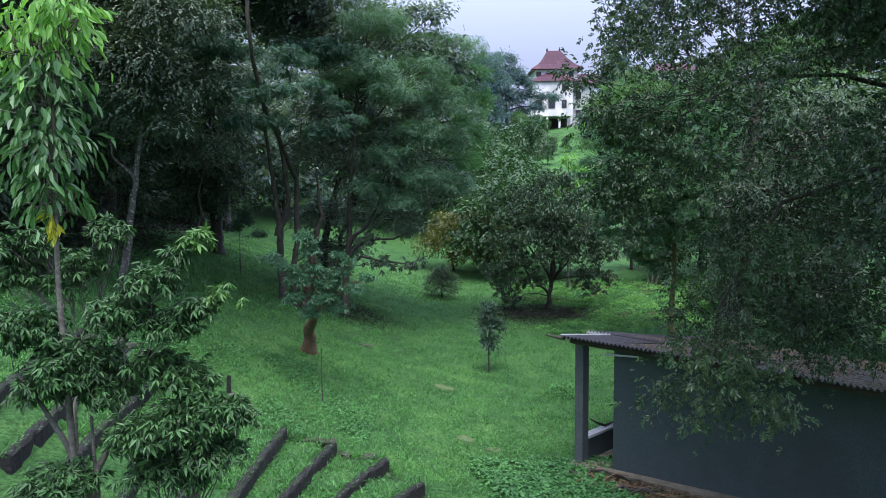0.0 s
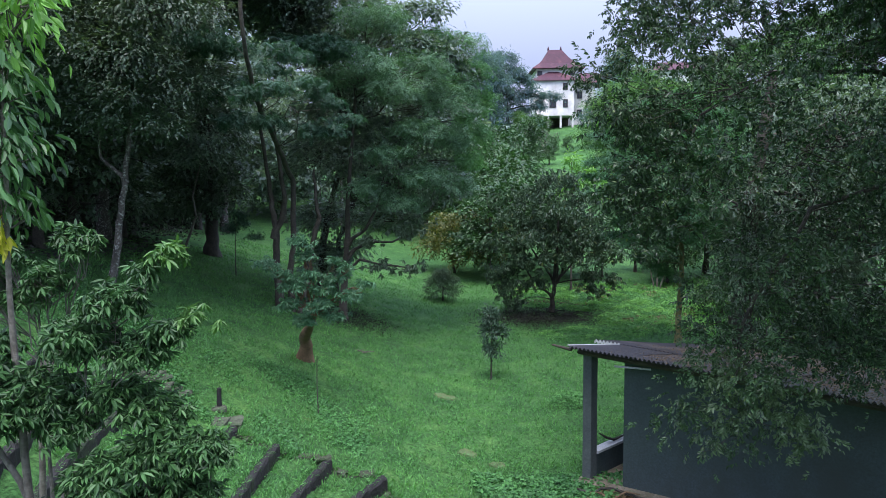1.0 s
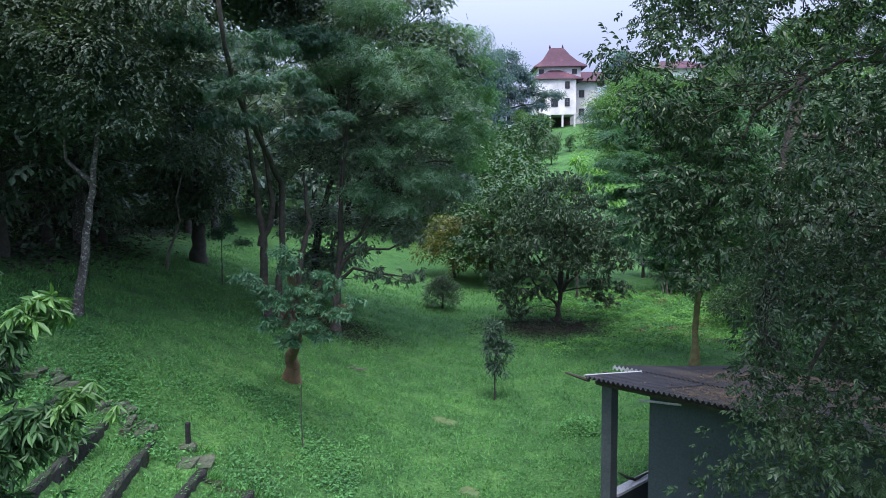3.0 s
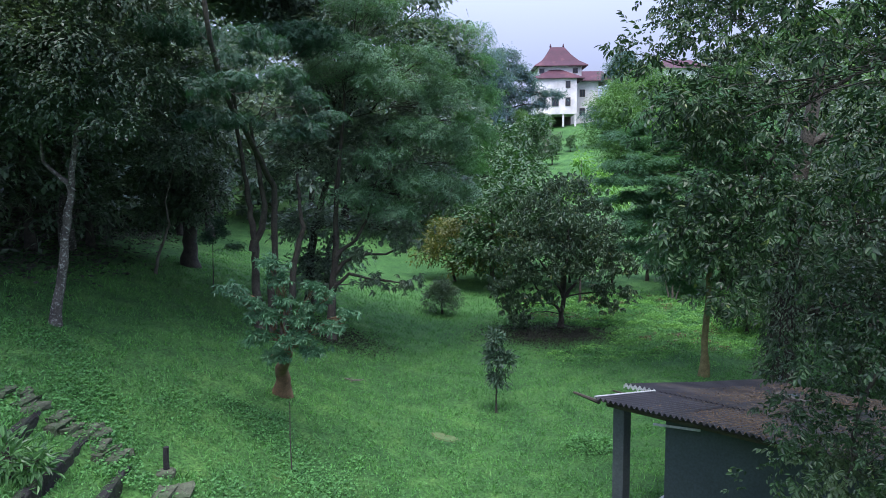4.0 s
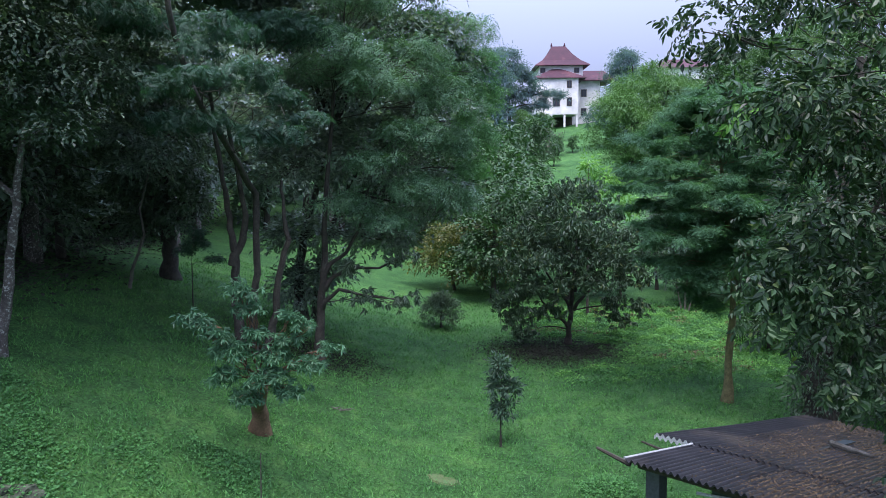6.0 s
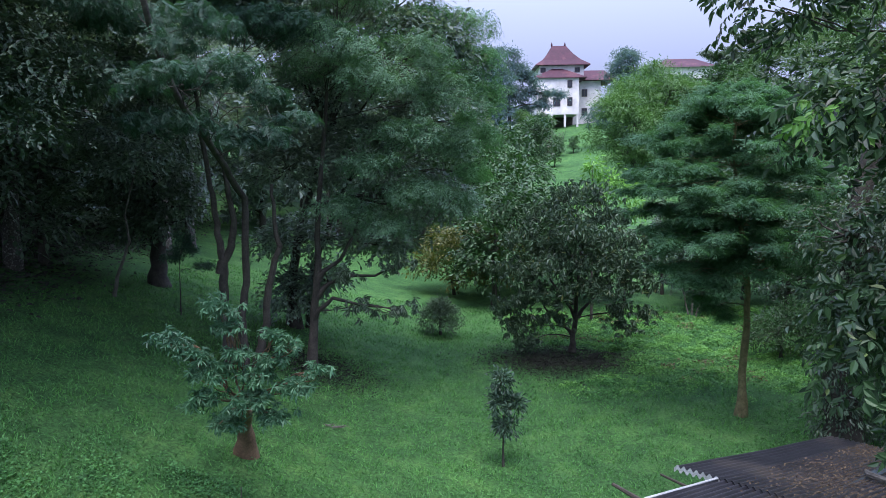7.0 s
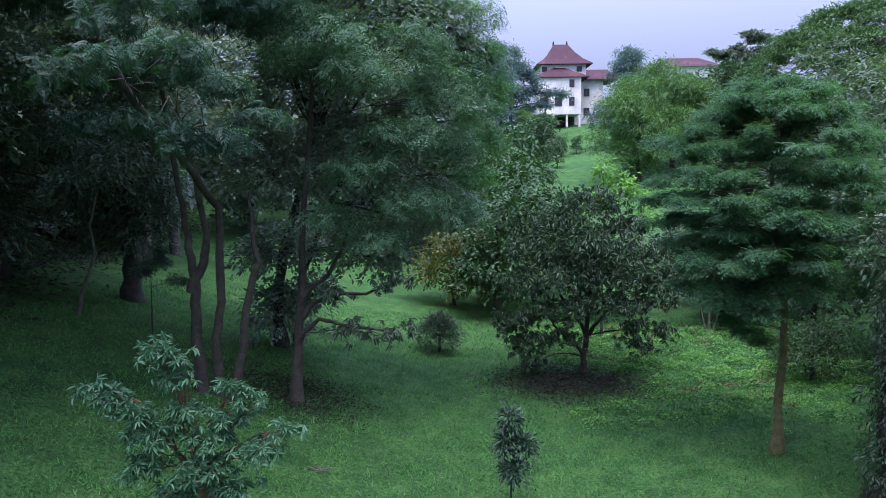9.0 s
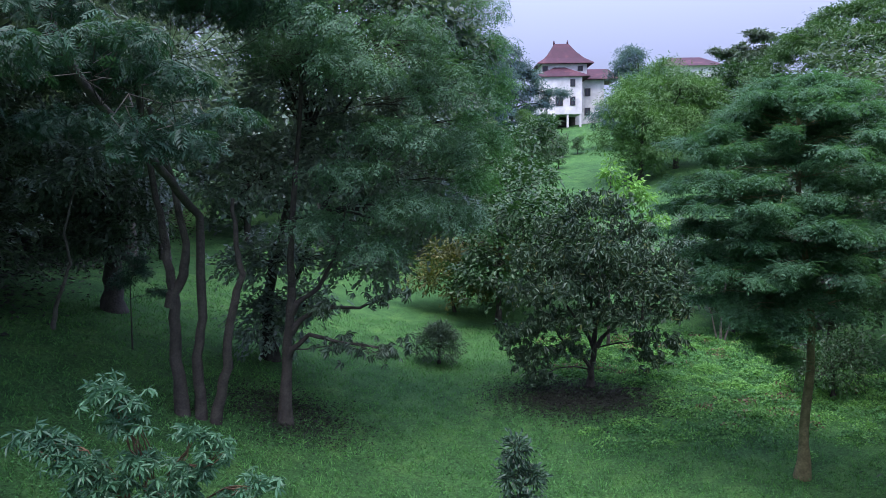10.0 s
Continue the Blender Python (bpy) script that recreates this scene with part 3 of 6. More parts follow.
def turf_or_shade_patch(x, y, rx, ry, seed):
    """A thin irregular sheet on the lawn: small ones worn turf, the large one painted shade."""
    rng = np.random.default_rng(seed)
    n, rings = 40, 5
    a = np.arange(n) * 2 * np.pi / n
    edge = 1 + 0.16 * np.sin(2 * a + rng.random() * 6) + 0.1 * np.sin(3 * a + rng.random() * 6) + 0.08 * np.sin(7 * a + rng.random() * 6) + 0.07 * rng.normal(0, 1, n)
    v = [(x, y, height(x, y) + 0.03)]
    for k in range(1, rings + 1):
        px, py = x + np.cos(a) * rx * edge * k / rings, y + np.sin(a) * ry * edge * k / rings
        v += list(zip(px, py, gz(px, py) + (0.03 if k < rings else -0.02)))
    acc = Acc()
    acc.add(v, [(0, 1 + i, 1 + (i + 1) % n) for i in range(n)])
    k = np.arange(n)
    for r in range(rings - 1):
        o = 1 + r * n
        acc.f.append(np.stack([o + k, o + n + k, o + n + (k + 1) % n, o + (k + 1) % n], 1))
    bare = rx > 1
    return solo("turf_or_shade_patch", acc, SHADE_SOIL if bare else THATCH, (x, y, height(x, y)), "dark soil standing in for shade under the round-headed tree" if bare else "worn patch of pale dry turf in the lawn", "soil", "bare patches")


# The last, large patch paints the round-headed tree's shade as dark soil.
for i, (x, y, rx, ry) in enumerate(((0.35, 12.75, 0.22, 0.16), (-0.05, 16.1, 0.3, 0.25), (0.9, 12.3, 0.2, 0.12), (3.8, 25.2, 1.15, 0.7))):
    turf_or_shade_patch(x, y, rx, ry, 300 + i)


def shade_litter(seed, count, mx, my, sx, sy, label):
    """Dark leaves that paint the shade under a tree, thinning out round it."""
    rng = np.random.default_rng(seed)
    x, y = rng.normal(mx, sx, count), rng.normal(my, sy, count)
    pos = np.stack([x, y, gz(x, y) + 0.035 + 0.02 * rng.random(count)], 1)
    acc = Acc()
    put_leaves(acc, diamond(0.5), pos, rng.normal(0, 1, (count, 3)) * (1, 1, 0.2), np.array([0, 0, 1.0]) + rng.normal(0, 0.35, (count, 3)), 0.06 * (0.5 + rng.random(count)))
    return solo("shade_litter", acc, SHADE_LITTER, (mx, my, height(mx, my)), label, "leaf litter", kind="stuff")


# Both scatters darken the lawn where the trees' shade falls.
shade_litter(52, 15000, 3.7, 25.1, 1.15, 0.75, "dark leaves standing in for shade under the round-headed tree")
shade_litter(54, 5200, -3.4, 21.9, 0.8, 0.65, "dark leaves standing in for shade round the foot of the spreading tree")


def woods_shade_litter(seed, count):
    """Dark dead leaves that paint the deep shade on the ground under the dense woods."""
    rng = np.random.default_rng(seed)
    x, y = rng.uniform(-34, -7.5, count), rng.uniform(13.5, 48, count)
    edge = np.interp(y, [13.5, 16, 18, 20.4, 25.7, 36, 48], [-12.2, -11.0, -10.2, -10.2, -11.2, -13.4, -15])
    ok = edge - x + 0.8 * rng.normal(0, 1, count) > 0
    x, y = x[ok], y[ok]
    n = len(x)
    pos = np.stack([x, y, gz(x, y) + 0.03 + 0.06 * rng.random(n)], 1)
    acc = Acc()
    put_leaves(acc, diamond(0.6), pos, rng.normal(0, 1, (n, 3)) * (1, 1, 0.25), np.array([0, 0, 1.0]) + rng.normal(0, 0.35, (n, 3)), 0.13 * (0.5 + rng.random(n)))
    return solo("woods_shade_litter", acc, WOODS_SHADE_LEAF, (-14, 24, height(-14, 24)), "dark dead leaves standing in for deep shade on the floor of the woods", "leaf litter", kind="stuff")


woods_shade_litter(53, 110000)


# ---- terraces ----
def kerb(top, line, seed):
    rng = np.random.default_rng(seed)
    line = np.array(line)
    d = np.concatenate([[0], np.cumsum(np.linalg.norm(np.diff(line, axis=0), axis=1))])
    t = np.arange(0, d[-1], 0.1)
    p = np.stack([np.interp(t, d, line[:, 0]), np.interp(t, d, line[:, 1])], 1)
    g = np.gradient(p, axis=0)
    g /= np.linalg.norm(g, axis=1)[:, None]
    side = np.stack([-g[:, 1], g[:, 0]], 1)
    prof = np.array([(-0.07, -0.6), (-0.07, -0.04), (-0.055, -0.005), (-0.02, 0.015), (0.03, 0.015), (0.06, 0.0), (0.075, -0.03), (0.085, -0.6)])
    rings = []
    for q, s in zip(p, side):
        w = prof * (1 + rng.normal(0, 0.05, prof.shape)) + rng.normal(0, 0.007, prof.shape)
        rings.append(np.column_stack([q[0] + s[0] * w[:, 0], q[1] + s[1] * w[:, 0], top - 0.035 + w[:, 1]]))
    m = len(prof)
    i, j = np.meshgrid(np.arange(len(p) - 1), np.arange(m - 1), indexing="ij")
    a = (i * m + j).ravel()
    acc = Acc()
    acc.add(np.concatenate(rings), np.stack([a, a + m, a + m + 1, a + 1], 1))
    for r, order in ((rings[0], 1), (rings[-1], -1)):
        acc.add(r, np.array([(0, 1, 6, 7), (1, 2, 5, 6), (2, 3, 4, 5)])[:, ::order])
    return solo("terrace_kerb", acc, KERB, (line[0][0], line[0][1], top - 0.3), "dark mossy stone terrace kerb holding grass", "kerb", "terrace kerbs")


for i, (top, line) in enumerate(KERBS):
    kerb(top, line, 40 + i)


def stone(place, sx, sy, sz, turn, seed, mat, name="step_stone", label="weathered flat stone of the terrace steps", category="stone", group="terrace steps"):
    rng = np.random.default_rng(seed)
    acc = Acc()
    box(acc, place[0], place[1], place[2], sx, sy, sz, turn, min(sx, sy, sz) * 0.12)
    acc.v[0] = acc.v[0] + rng.normal(0, 0.022, acc.v[0].shape) * (1, 1, 0.6)
    return solo(name, acc, mat, place, label, category, group)


def edge_grass(seed, step=0.012):
    """Blades that hang over the edge of each terrace."""
    rng = np.random.default_rng(seed)
    acc = Acc()
    v = np.array([(-0.09, 0, 0), (0.09, 0, 0), (0.05, 0.6, 0.06), (0, 1, -0.2), (-0.05, 0.6, 0.06)])
    for top, line in KERBS:
        line = np.array(line)
        d = np.concatenate([[0], np.cumsum(np.linalg.norm(np.diff(line, axis=0), axis=1))])
        t = np.arange(0, d[-1], step)
        n = len(t)
        x = np.interp(t, d, line[:, 0]) + rng.normal(-0.02, 0.04, n)
        y = np.interp(t, d, line[:, 1]) + rng.normal(0, 0.02, n)
        pos = np.stack([x, y, np.full(n, top - 0.035)], 1)
        way = np.stack([rng.normal(0.7, 0.6, n), rng.normal(0, 0.5, n), rng.uniform(0.2, 1.0, n)], 1)
        put_leaves(acc, (v, np.array([(0, 1, 2), (0, 2, 4), (4, 2, 3)])), pos, way, rng.normal(0, 0.5, (n, 3)) + (0, 0, 0.8), 0.065 * (0.5 + 0.9 * rng.random(n)))
    return solo("edge_grass", acc, BLADE, (-3, 9, 1.5), "grass blades hanging over the terrace edges", "grass", kind="stuff")


edge_grass(46)
srng = random.Random(5)
for i in range(len(KERBS) - 1):
    (za, la), (zb, lb) = KERBS[i], KERBS[i + 1]
    for j in range(5):
        f = (j + 0.5) / 5
        if i < 4 or srng.random() < 0.15:
            continue
        x, y = la[0][0] + (lb[0][0] - la[0][0]) * f, la[0][1] + (lb[0][1] - la[0][1]) * f + srng.uniform(0.02, 0.3)
        if (x + 4.0) ** 2 + (y - 11.62) ** 2 < 0.16:
            continue
        z = max(height(x, y), za + (zb - za) * f - 0.1)
        stone((x, y, z - 0.025), srng.uniform(0.28, 0.5), srng.uniform(0.17, 0.27), 0.11, 90 + srng.uniform(-12, 12), 60 + 5 * i + j, STONE)

for i in range(4):
    (za, la), (zb, lb) = KERBS[i], KERBS[i + 1]
    along = math.degrees(math.atan2(lb[0][1] - la[0][1], lb[0][0] - la[0][0]))
    for j in range(6):
        f = (j + srng.uniform(0.3, 0.7)) / 6
        x, y = la[0][0] + (lb[0][0] - la[0][0]) * f, la[0][1] + (lb[0][1] - la[0][1]) * f + srng.uniform(-0.06, 0.1)
        sx = srng.uniform(0.14, 0.3)
        stone((x, y, height(x, y) - 0.03), sx, srng.uniform(0.1, 0.17), srng.uniform(0.09, 0.15), along + srng.uniform(-25, 25), 400 + 7 * i + j, MOSS_STONE, "edge_stone", "small mossy stone half sunk in the terrace edge", "stone", "stones of the terrace edge")


def edge_fringe(x, y, rng):
    """Grass overhanging the line of stones between the kerb ends."""
    ends = np.array(sorted((line[0][0], line[0][1]) for top, line in KERBS[:5]))
    return np.abs(y - np.interp(x, ends[:, 0], ends[:, 1]) - 0.1) < 0.05 + 0.09 * rng.random(len(x))


ends = [line[0] for top, line in KERBS[:5]]
grass("edge_tufts", "longer grass overhanging the stones of the terrace edge", BLADE, min(e[0] for e in ends), max(e[0] for e in ends), min(e[1] for e in ends) - 0.1, max(e[1] for e in ends) + 0.4, 26000, 0.13, 47, 1.0, edge_fringe, 0.9)

bollard = thing("marker_post", (-4.0, 11.65, height(-4.0, 11.65)), "short dark weathered post on a small stone plinth", "post")
z0 = height(-4.0, 11.65)
acc = Acc()
box(acc, -4.0, 11.62, z0 + 0.03, 0.25, 0.2, 0.1, 15, 0.03)
part("plinth", acc, STONE, bollard, "pale stone plinth")
acc = Acc()
tube(acc, [(-4.0, 11.65, z0 + 0.08), (-4.0, 11.65, z0 + 0.25), (-3.99, 11.65, z0 + 0.4)], [0.045, 0.042, 0.04], 8)
part("post", acc, KERB, bollard)

acc = Acc()
zs = height(-2.55, 13.0)
tube(acc, [(-2.55, 13.0, zs - 0.05), (-2.56, 13.0, zs + 0.6), (-2.54, 13.0, zs + 1.2)], [0.011, 0.009, 0.007], 6)
solo("garden_stake", acc, BARK, (-2.55, 13.0, zs), "thin brown wooden stake in the lawn", "stake")


# ---- shed ----
DX, DY = 0.848, -0.530
PX, PY = 0.766, 0.643
RX, RY = 0.743, -0.669


def shed_at(a, b, z=0.0):
    """Place in the shed: a along the front wall from its corner, b towards the back."""
    return np.array([2.96 + DX * a + PX * b, 11.27 + DY * a + PY * b, z])


def slab(acc, a0, a1, b0, b1, z0, z1):
    """A box in the shed's own directions; z0 and z1 may be (at b0, at b1)."""
    za, zb = z0 if isinstance(z0, tuple) else (z0, z0), z1 if isinstance(z1, tuple) else (z1, z1)
    v = [shed_at(a0, b0, za[0]), shed_at(a1, b0, za[0]), shed_at(a1, b1, za[1]), shed_at(a0, b1, za[1]),
         shed_at(a0, b0, zb[0]), shed_at(a1, b0, zb[0]), shed_at(a1, b1, zb[1]), shed_at(a0, b1, zb[1])]
    acc.add(v, [(3, 2, 1, 0), (4, 5, 6, 7), (0, 1, 5, 4), (1, 2, 6, 5), (2, 3, 7, 6), (3, 0, 4, 7)])


shed = thing("garden_shed", tuple(shed_at(0, 0, 0.3)), "dark painted garden shed with a corrugated sheet roof", "shed")
acc = Acc()
wall_foot = [shed_at(a, b, 0.2) for a, b in ((0, 0), (7, 0), (7, 0.14), (0, 0.14))]
wall_head = [shed_at(a, b, z) for a, b, z in ((0, 0, 2.7), (7, 0, 2.49), (7, 0.14, 2.47), (0, 0.14, 2.68))]
acc.add(wall_foot + wall_head, [(3, 2, 1, 0), (4, 5, 6, 7), (0, 1, 5, 4), (1, 2, 6, 5), (2, 3, 7, 6), (3, 0, 4, 7)])
part("front_wall", acc, WALL_PAINT, shed, "dark teal painted plaster wall")
acc = Acc()
slab(acc, 0, 0.14, 0.143, 4.0, 0.2, (2.67, 2.04))
part("side_wall", acc, WALL_PAINT, shed)
acc = Acc()
slab(acc, 0.143, 7.0, 3.86, 4.0, 0.2, 1.9)
part("back_wall", acc, WALL_PAINT, shed)
acc = Acc()
slab(acc, 6.86, 7.0, 0.143, 3.857, 0.2, (2.46, 1.9))
part("end_wall", acc, WALL_PAINT, shed)
acc = Acc()
slab(acc, -0.74, 7.1, -0.22, -0.004, 0.1, 0.42)
part("footing", acc, CONCRETE, shed, "worn sandy concrete footing")
acc = Acc()
slab(acc, -0.72, -0.004, 0.0, 3.9, 0.1, 0.40)
part("porch_floor", acc, CONCRETE, shed)
for b in (0.0, 3.7):
    acc = Acc()
    slab(acc, -0.72, -0.57, b, b + 0.17, 0.15, 2.71 - 0.165 * b - 0.035 * max(0.0, b - 1.2))
    part("post", acc, POST_PAINT, shed, "grey painted square post")
acc = Acc()
slab(acc, -0.70, -0.59, 0.173, 3.7, 0.3, 0.82)
low_wall = part("low_wall", acc, WALL_PAINT, shed)
acc = Acc()
slab(acc, -0.73, -0.55, 0.176, 3.7, 0.823, 0.87)
part("coping", acc, SHEET_END, low_wall, "pale coping on the low wall")
acc = Acc()
p, q = shed_at(-0.1, -0.12, 2.53), shed_at(0.5, -0.12, 2.56)
tube(acc, [p, (p + q) / 2, q], [0.018] * 3, 8)
part("conduit", acc, SHEET_END, shed, "pale plastic tube under the eave")


def roof_at(a, b, lift=0.0):
    """A place on the roof: a along the eave from its free corner, b down towards the back."""
    return np.array([2.08 + RX * a + PX * b, 11.50 + RY * a + PY * b, 2.81 - 0.165 * b - 0.03 * max(0.0, b - 1.42) + lift])


acc = Acc()
tube(acc, [roof_at(-0.62, 0.36, -0.07), roof_at(0.02, 0.02, -0.05)], [0.018, 0.03], 6)
part("bracket", acc, DARK_WOOD, shed)
acc = Acc()
tube(acc, [roof_at(-0.6, 1.3, -0.09), roof_at(0.02, 1.0, -0.07)], [0.014, 0.02], 6)
part("bracket", acc, DARK_WOOD, shed)
for b in (0.25, 2.0, 3.8):
    acc = Acc()
    thick = 0.05 if b < 1 else 0.035
    tube(acc, [roof_at(0.0, b, -0.035 - thick), roof_at(3.5, b, -0.035 - thick), roof_at(7.2, b, -0.035 - thick)], [thick] * 3, 6)
    part("purlin", acc, DARK_WOOD, shed)


def roof_sheet(a0, width, b0, b1, lift, seed, pale_end=False, tilt=0.0):
    """One corrugated sheet, waves across a, running along b."""
    rng = np.random.default_rng(seed)
    pitch, amp = 0.076, 0.021
    a = np.linspace(0, width, int(width / pitch * 8) + 1)
    b = np.linspace(b0, b1, 7)
    skew = rng.normal(0, 0.003)
    rows = []
    for t in b:
        for low in (-0.012, 0.0):
            o = roof_at(a0 + skew * t, t, lift - tilt * (t - b0) + low + 0.008 * math.sin(t * 1.7 + a0 * 3))
            rows.append(np.column_stack([o[0] + RX * a, o[1] + RY * a, o[2] + amp * np.cos(2 * np.pi * (a0 + a) / pitch)]))
    n = len(a)
    acc = Acc()
    k = np.arange(n - 1)
    f = []
    for i in range(len(b) - 1):
        for low, flip in ((0, -1), (1, 1)):
            r0, r1 = (2 * i + low) * n, (2 * i + 2 + low) * n
            f.append(np.stack([r0 + k, r0 + k + 1, r1 + k + 1, r1 + k], 1)[:, ::flip])
    for i, flip in ((0, 1), (len(b) - 1, -1)):
        r0 = 2 * i * n
        f.append(np.stack([r0 + k, r0 + k + 1, r0 + n + k + 1, r0 + n + k], 1)[:, ::flip])
    acc.add(np.concatenate(rows), np.concatenate(f))
    ob = part("roof_sheet", acc, SHEET, shed, "grey weathered corrugated sheet")
    if pale_end:
        edge, back = Acc(), np.array([PX, PY, 0]) * 0.004
        edge.add(np.concatenate([rows[0] - back - (0, 0, 0.035), rows[1] - back + (0, 0, 0.012)]), np.stack([k, k + 1, n + k + 1, n + k], 1))
        part("cut_edge", edge, SHEET_END, ob, "bright cut edge of the sheet")
    return ob


for i in range(8):
    roof_sheet(i * 1.02, 1.07, -0.03, 1.75, 0.003 * (i % 2), 70 + i)
roof_sheet(-0.5, 0.54, 1.42, 6.4, 0.02, 89, True)
for i in range(8):
    roof_sheet(-0.03 + i * 1.02, 1.07, 1.45, 6.4, 0.016 + 0.003 * (i % 2), 90 + i)
acc = Acc()
p, q = roof_at(-0.02, -0.02, 0.02), roof_at(0.01, 1.42, 0.03)
tube(acc, [p, (p + q) / 2, q], [0.014] * 3, 6)
part("edge_strip", acc, SHEET_END, shed, "pale strip along the roof edge")


def roof_litter(seed=8, count=400000):
    rng = np.random.default_rng(seed)
    a, b = 7.0 * rng.random(count), 6.3 * rng.random(count)
    ok = (a + 0.3 * b + 0.4 * rng.normal(0, 1, count) > 1.35) & (np.sin(a * 2.1 + b) * np.sin(b * 1.7 - a * 0.6) + 0.5 * np.sin(a * 5.3) + 0.5 * rng.normal(0, 1, count) > -0.75)
    ok &= rng.random(count) > 0.5 + 0.42 * np.cos(2 * np.pi * a / 0.076)
    a, b = a[ok], b[ok]
    n = len(a)
    wave = 0.021 * np.cos(2 * np.pi * a / 0.076)
    pos = np.stack([2.08 + RX * a + PX * b, 11.50 + RY * a + PY * b, 2.818 - 0.165 * b - 0.03 * np.maximum(0.0, b - 1.42) + np.where(b > 1.45, 0.016, 0.0) + 0.9 * wave + 0.016 * rng.random(n)], 1)
    way = rng.normal(0, 1, (n, 3)) * (1, 1, 0.25)
    acc = Acc()
    put_leaves(acc, sliver(0.9), pos, way, np.array([0, 0, 1.0]) + rng.normal(0, 0.35, (n, 3)), 0.034 * (0.3 + rng.random(n)))
    return solo("leaf_litter", acc, LITTER, tuple(roof_at(3, 1)), "brown dry leaves and twigs littering the shed roof", "leaf litter", kind="stuff")


roof_litter()
acc = Acc()
tube(acc, [roof_at(0.8, 3.75, 0.08), roof_at(0.9, 3.5, 0.1), roof_at(1.15, 3.4, 0.09), roof_at(1.45, 3.2, 0.1)], [0.034, 0.042, 0.038, 0.024], 7)
solo("fallen_branch", acc, BARK_PALE, tuple(roof_at(1.2, 3.2)), "pale fallen branch lying on the shed roof", "branch")


rng_d = np.random.default_rng(19)
for i in range(9):
    acc = Acc()
    o = shed_at(rng_d.uniform(-0.1, 1.2), rng_d.uniform(-0.75, -0.3), 0)
    o[2] = height(o[0], o[1]) + 0.06 + 0.05 * rng_d.random()
    a = rng_d.uniform(-0.9, 0.3)
    d = np.array([math.cos(a), math.sin(a), rng_d.uniform(-0.05, 0.1)]) * rng_d.uniform(0.25, 0.55)
    tube(acc, bent(o - d, o + d, rng_d, 5, 0.0, 0.05), [0.016, 0.02, 0.02, 0.015, 0.008], 6)
    solo("dead_branch", acc, BARK_BROWN if i % 2 else BARK, tuple(o), "dry dead branch lying by the shed wall", "branch", "dead branches by the shed")


acc = Acc()
tube(acc, [shed_at(-0.6, 1.5, 0.885), shed_at(-0.63, 1.1, 0.91), shed_at(-0.65, 0.8, 0.895), shed_at(-0.68, 0.62, 0.98), shed_at(-0.74, 0.5, 1.08)], [0.01, 0.016, 0.026, 0.024, 0.012], 7)
solo("dead_branch", acc, BARK, tuple(shed_at(-0.63, 1.0, 0.89)), "short dark dead branch lying on the low wall", "branch")


def ground_litter(seed, count):
    rng = np.random.default_rng(seed)
    a, b = rng.uniform(-0.3, 4.0, count), -0.25 - 0.6 * rng.random(count) ** 1.3
    x, y = 2.96 + DX * a + PX * b, 11.27 + DY * a + PY * b
    pos = np.stack([x, y, gz(x, y) + 0.02 + 0.05 * rng.random(count)], 1)
    acc = Acc()
    put_leaves(acc, diamond(0.45), pos, rng.normal(0, 1, (count, 3)) * (1, 1, 0.2), np.array([0, 0, 1.0]) + rng.normal(0, 0.4, (count, 3)), 0.07 * (0.5 + rng.random(count)))
    return solo("ground_litter", acc, LITTER, tuple(shed_at(1, -0.4, 0.4)), "brown fallen leaves along the shed footing", "leaf litter", kind="stuff")


ground_litter(20, 3500)


# ---- trees ----
def up(x, y, *rest):
    """A trunk from the ground at x, y through the points that follow, each relative to the foot."""
    z = height(x, y)
    return [(x, y, z)] + [(x + a, y + b, z + c) for a, b, c in rest]


LANCE, OVAL = lance(0.3), lance(0.42, 0.1, 0.16)
BIGFROND = frond(6, 0.38, 0.85, 0.3)
SPRIG = sprig()
WHORL_NARROW = whorl(9, 0.3, -50, 5, 0.04)
PAIR = combined([turned(diamond(0.55), (0, 0, 0), a, p, s) for a, p, s in ((0, -12, 1), (130, 12, 0.9))])


def spray(fronds, pairs, leaflet, width, pitch, seed):
    """Pinnate leaves that arch out round the end of a twig."""
    rng = random.Random(seed)
    return combined([turned(frond(pairs, leaflet, width, 0.3), (0, 0, 0), 360 * i / fronds + rng.uniform(-25, 25), pitch + rng.uniform(-18, 18), rng.uniform(0.6, 1.1)) for i in range(fronds)])


SPRAY = spray(6, 5, 0.36, 0.62, -22, 5)
FAN = spray(5, 4, 0.3, 0.7, -8, 6)


def blobs(*rows):
    """Crown lobes from x, y, z, half width and half height."""
    return [(x, y, z, w, w * 1.05, h) for x, y, z, w, h in rows]


TUFT = combined([turned(diamond(0.5), (0, 0, 0), a, p, s) for a, p, s in ((0, -10, 1), (95, 15, 0.9), (180, -25, 0.9), (270, 5, 1))])

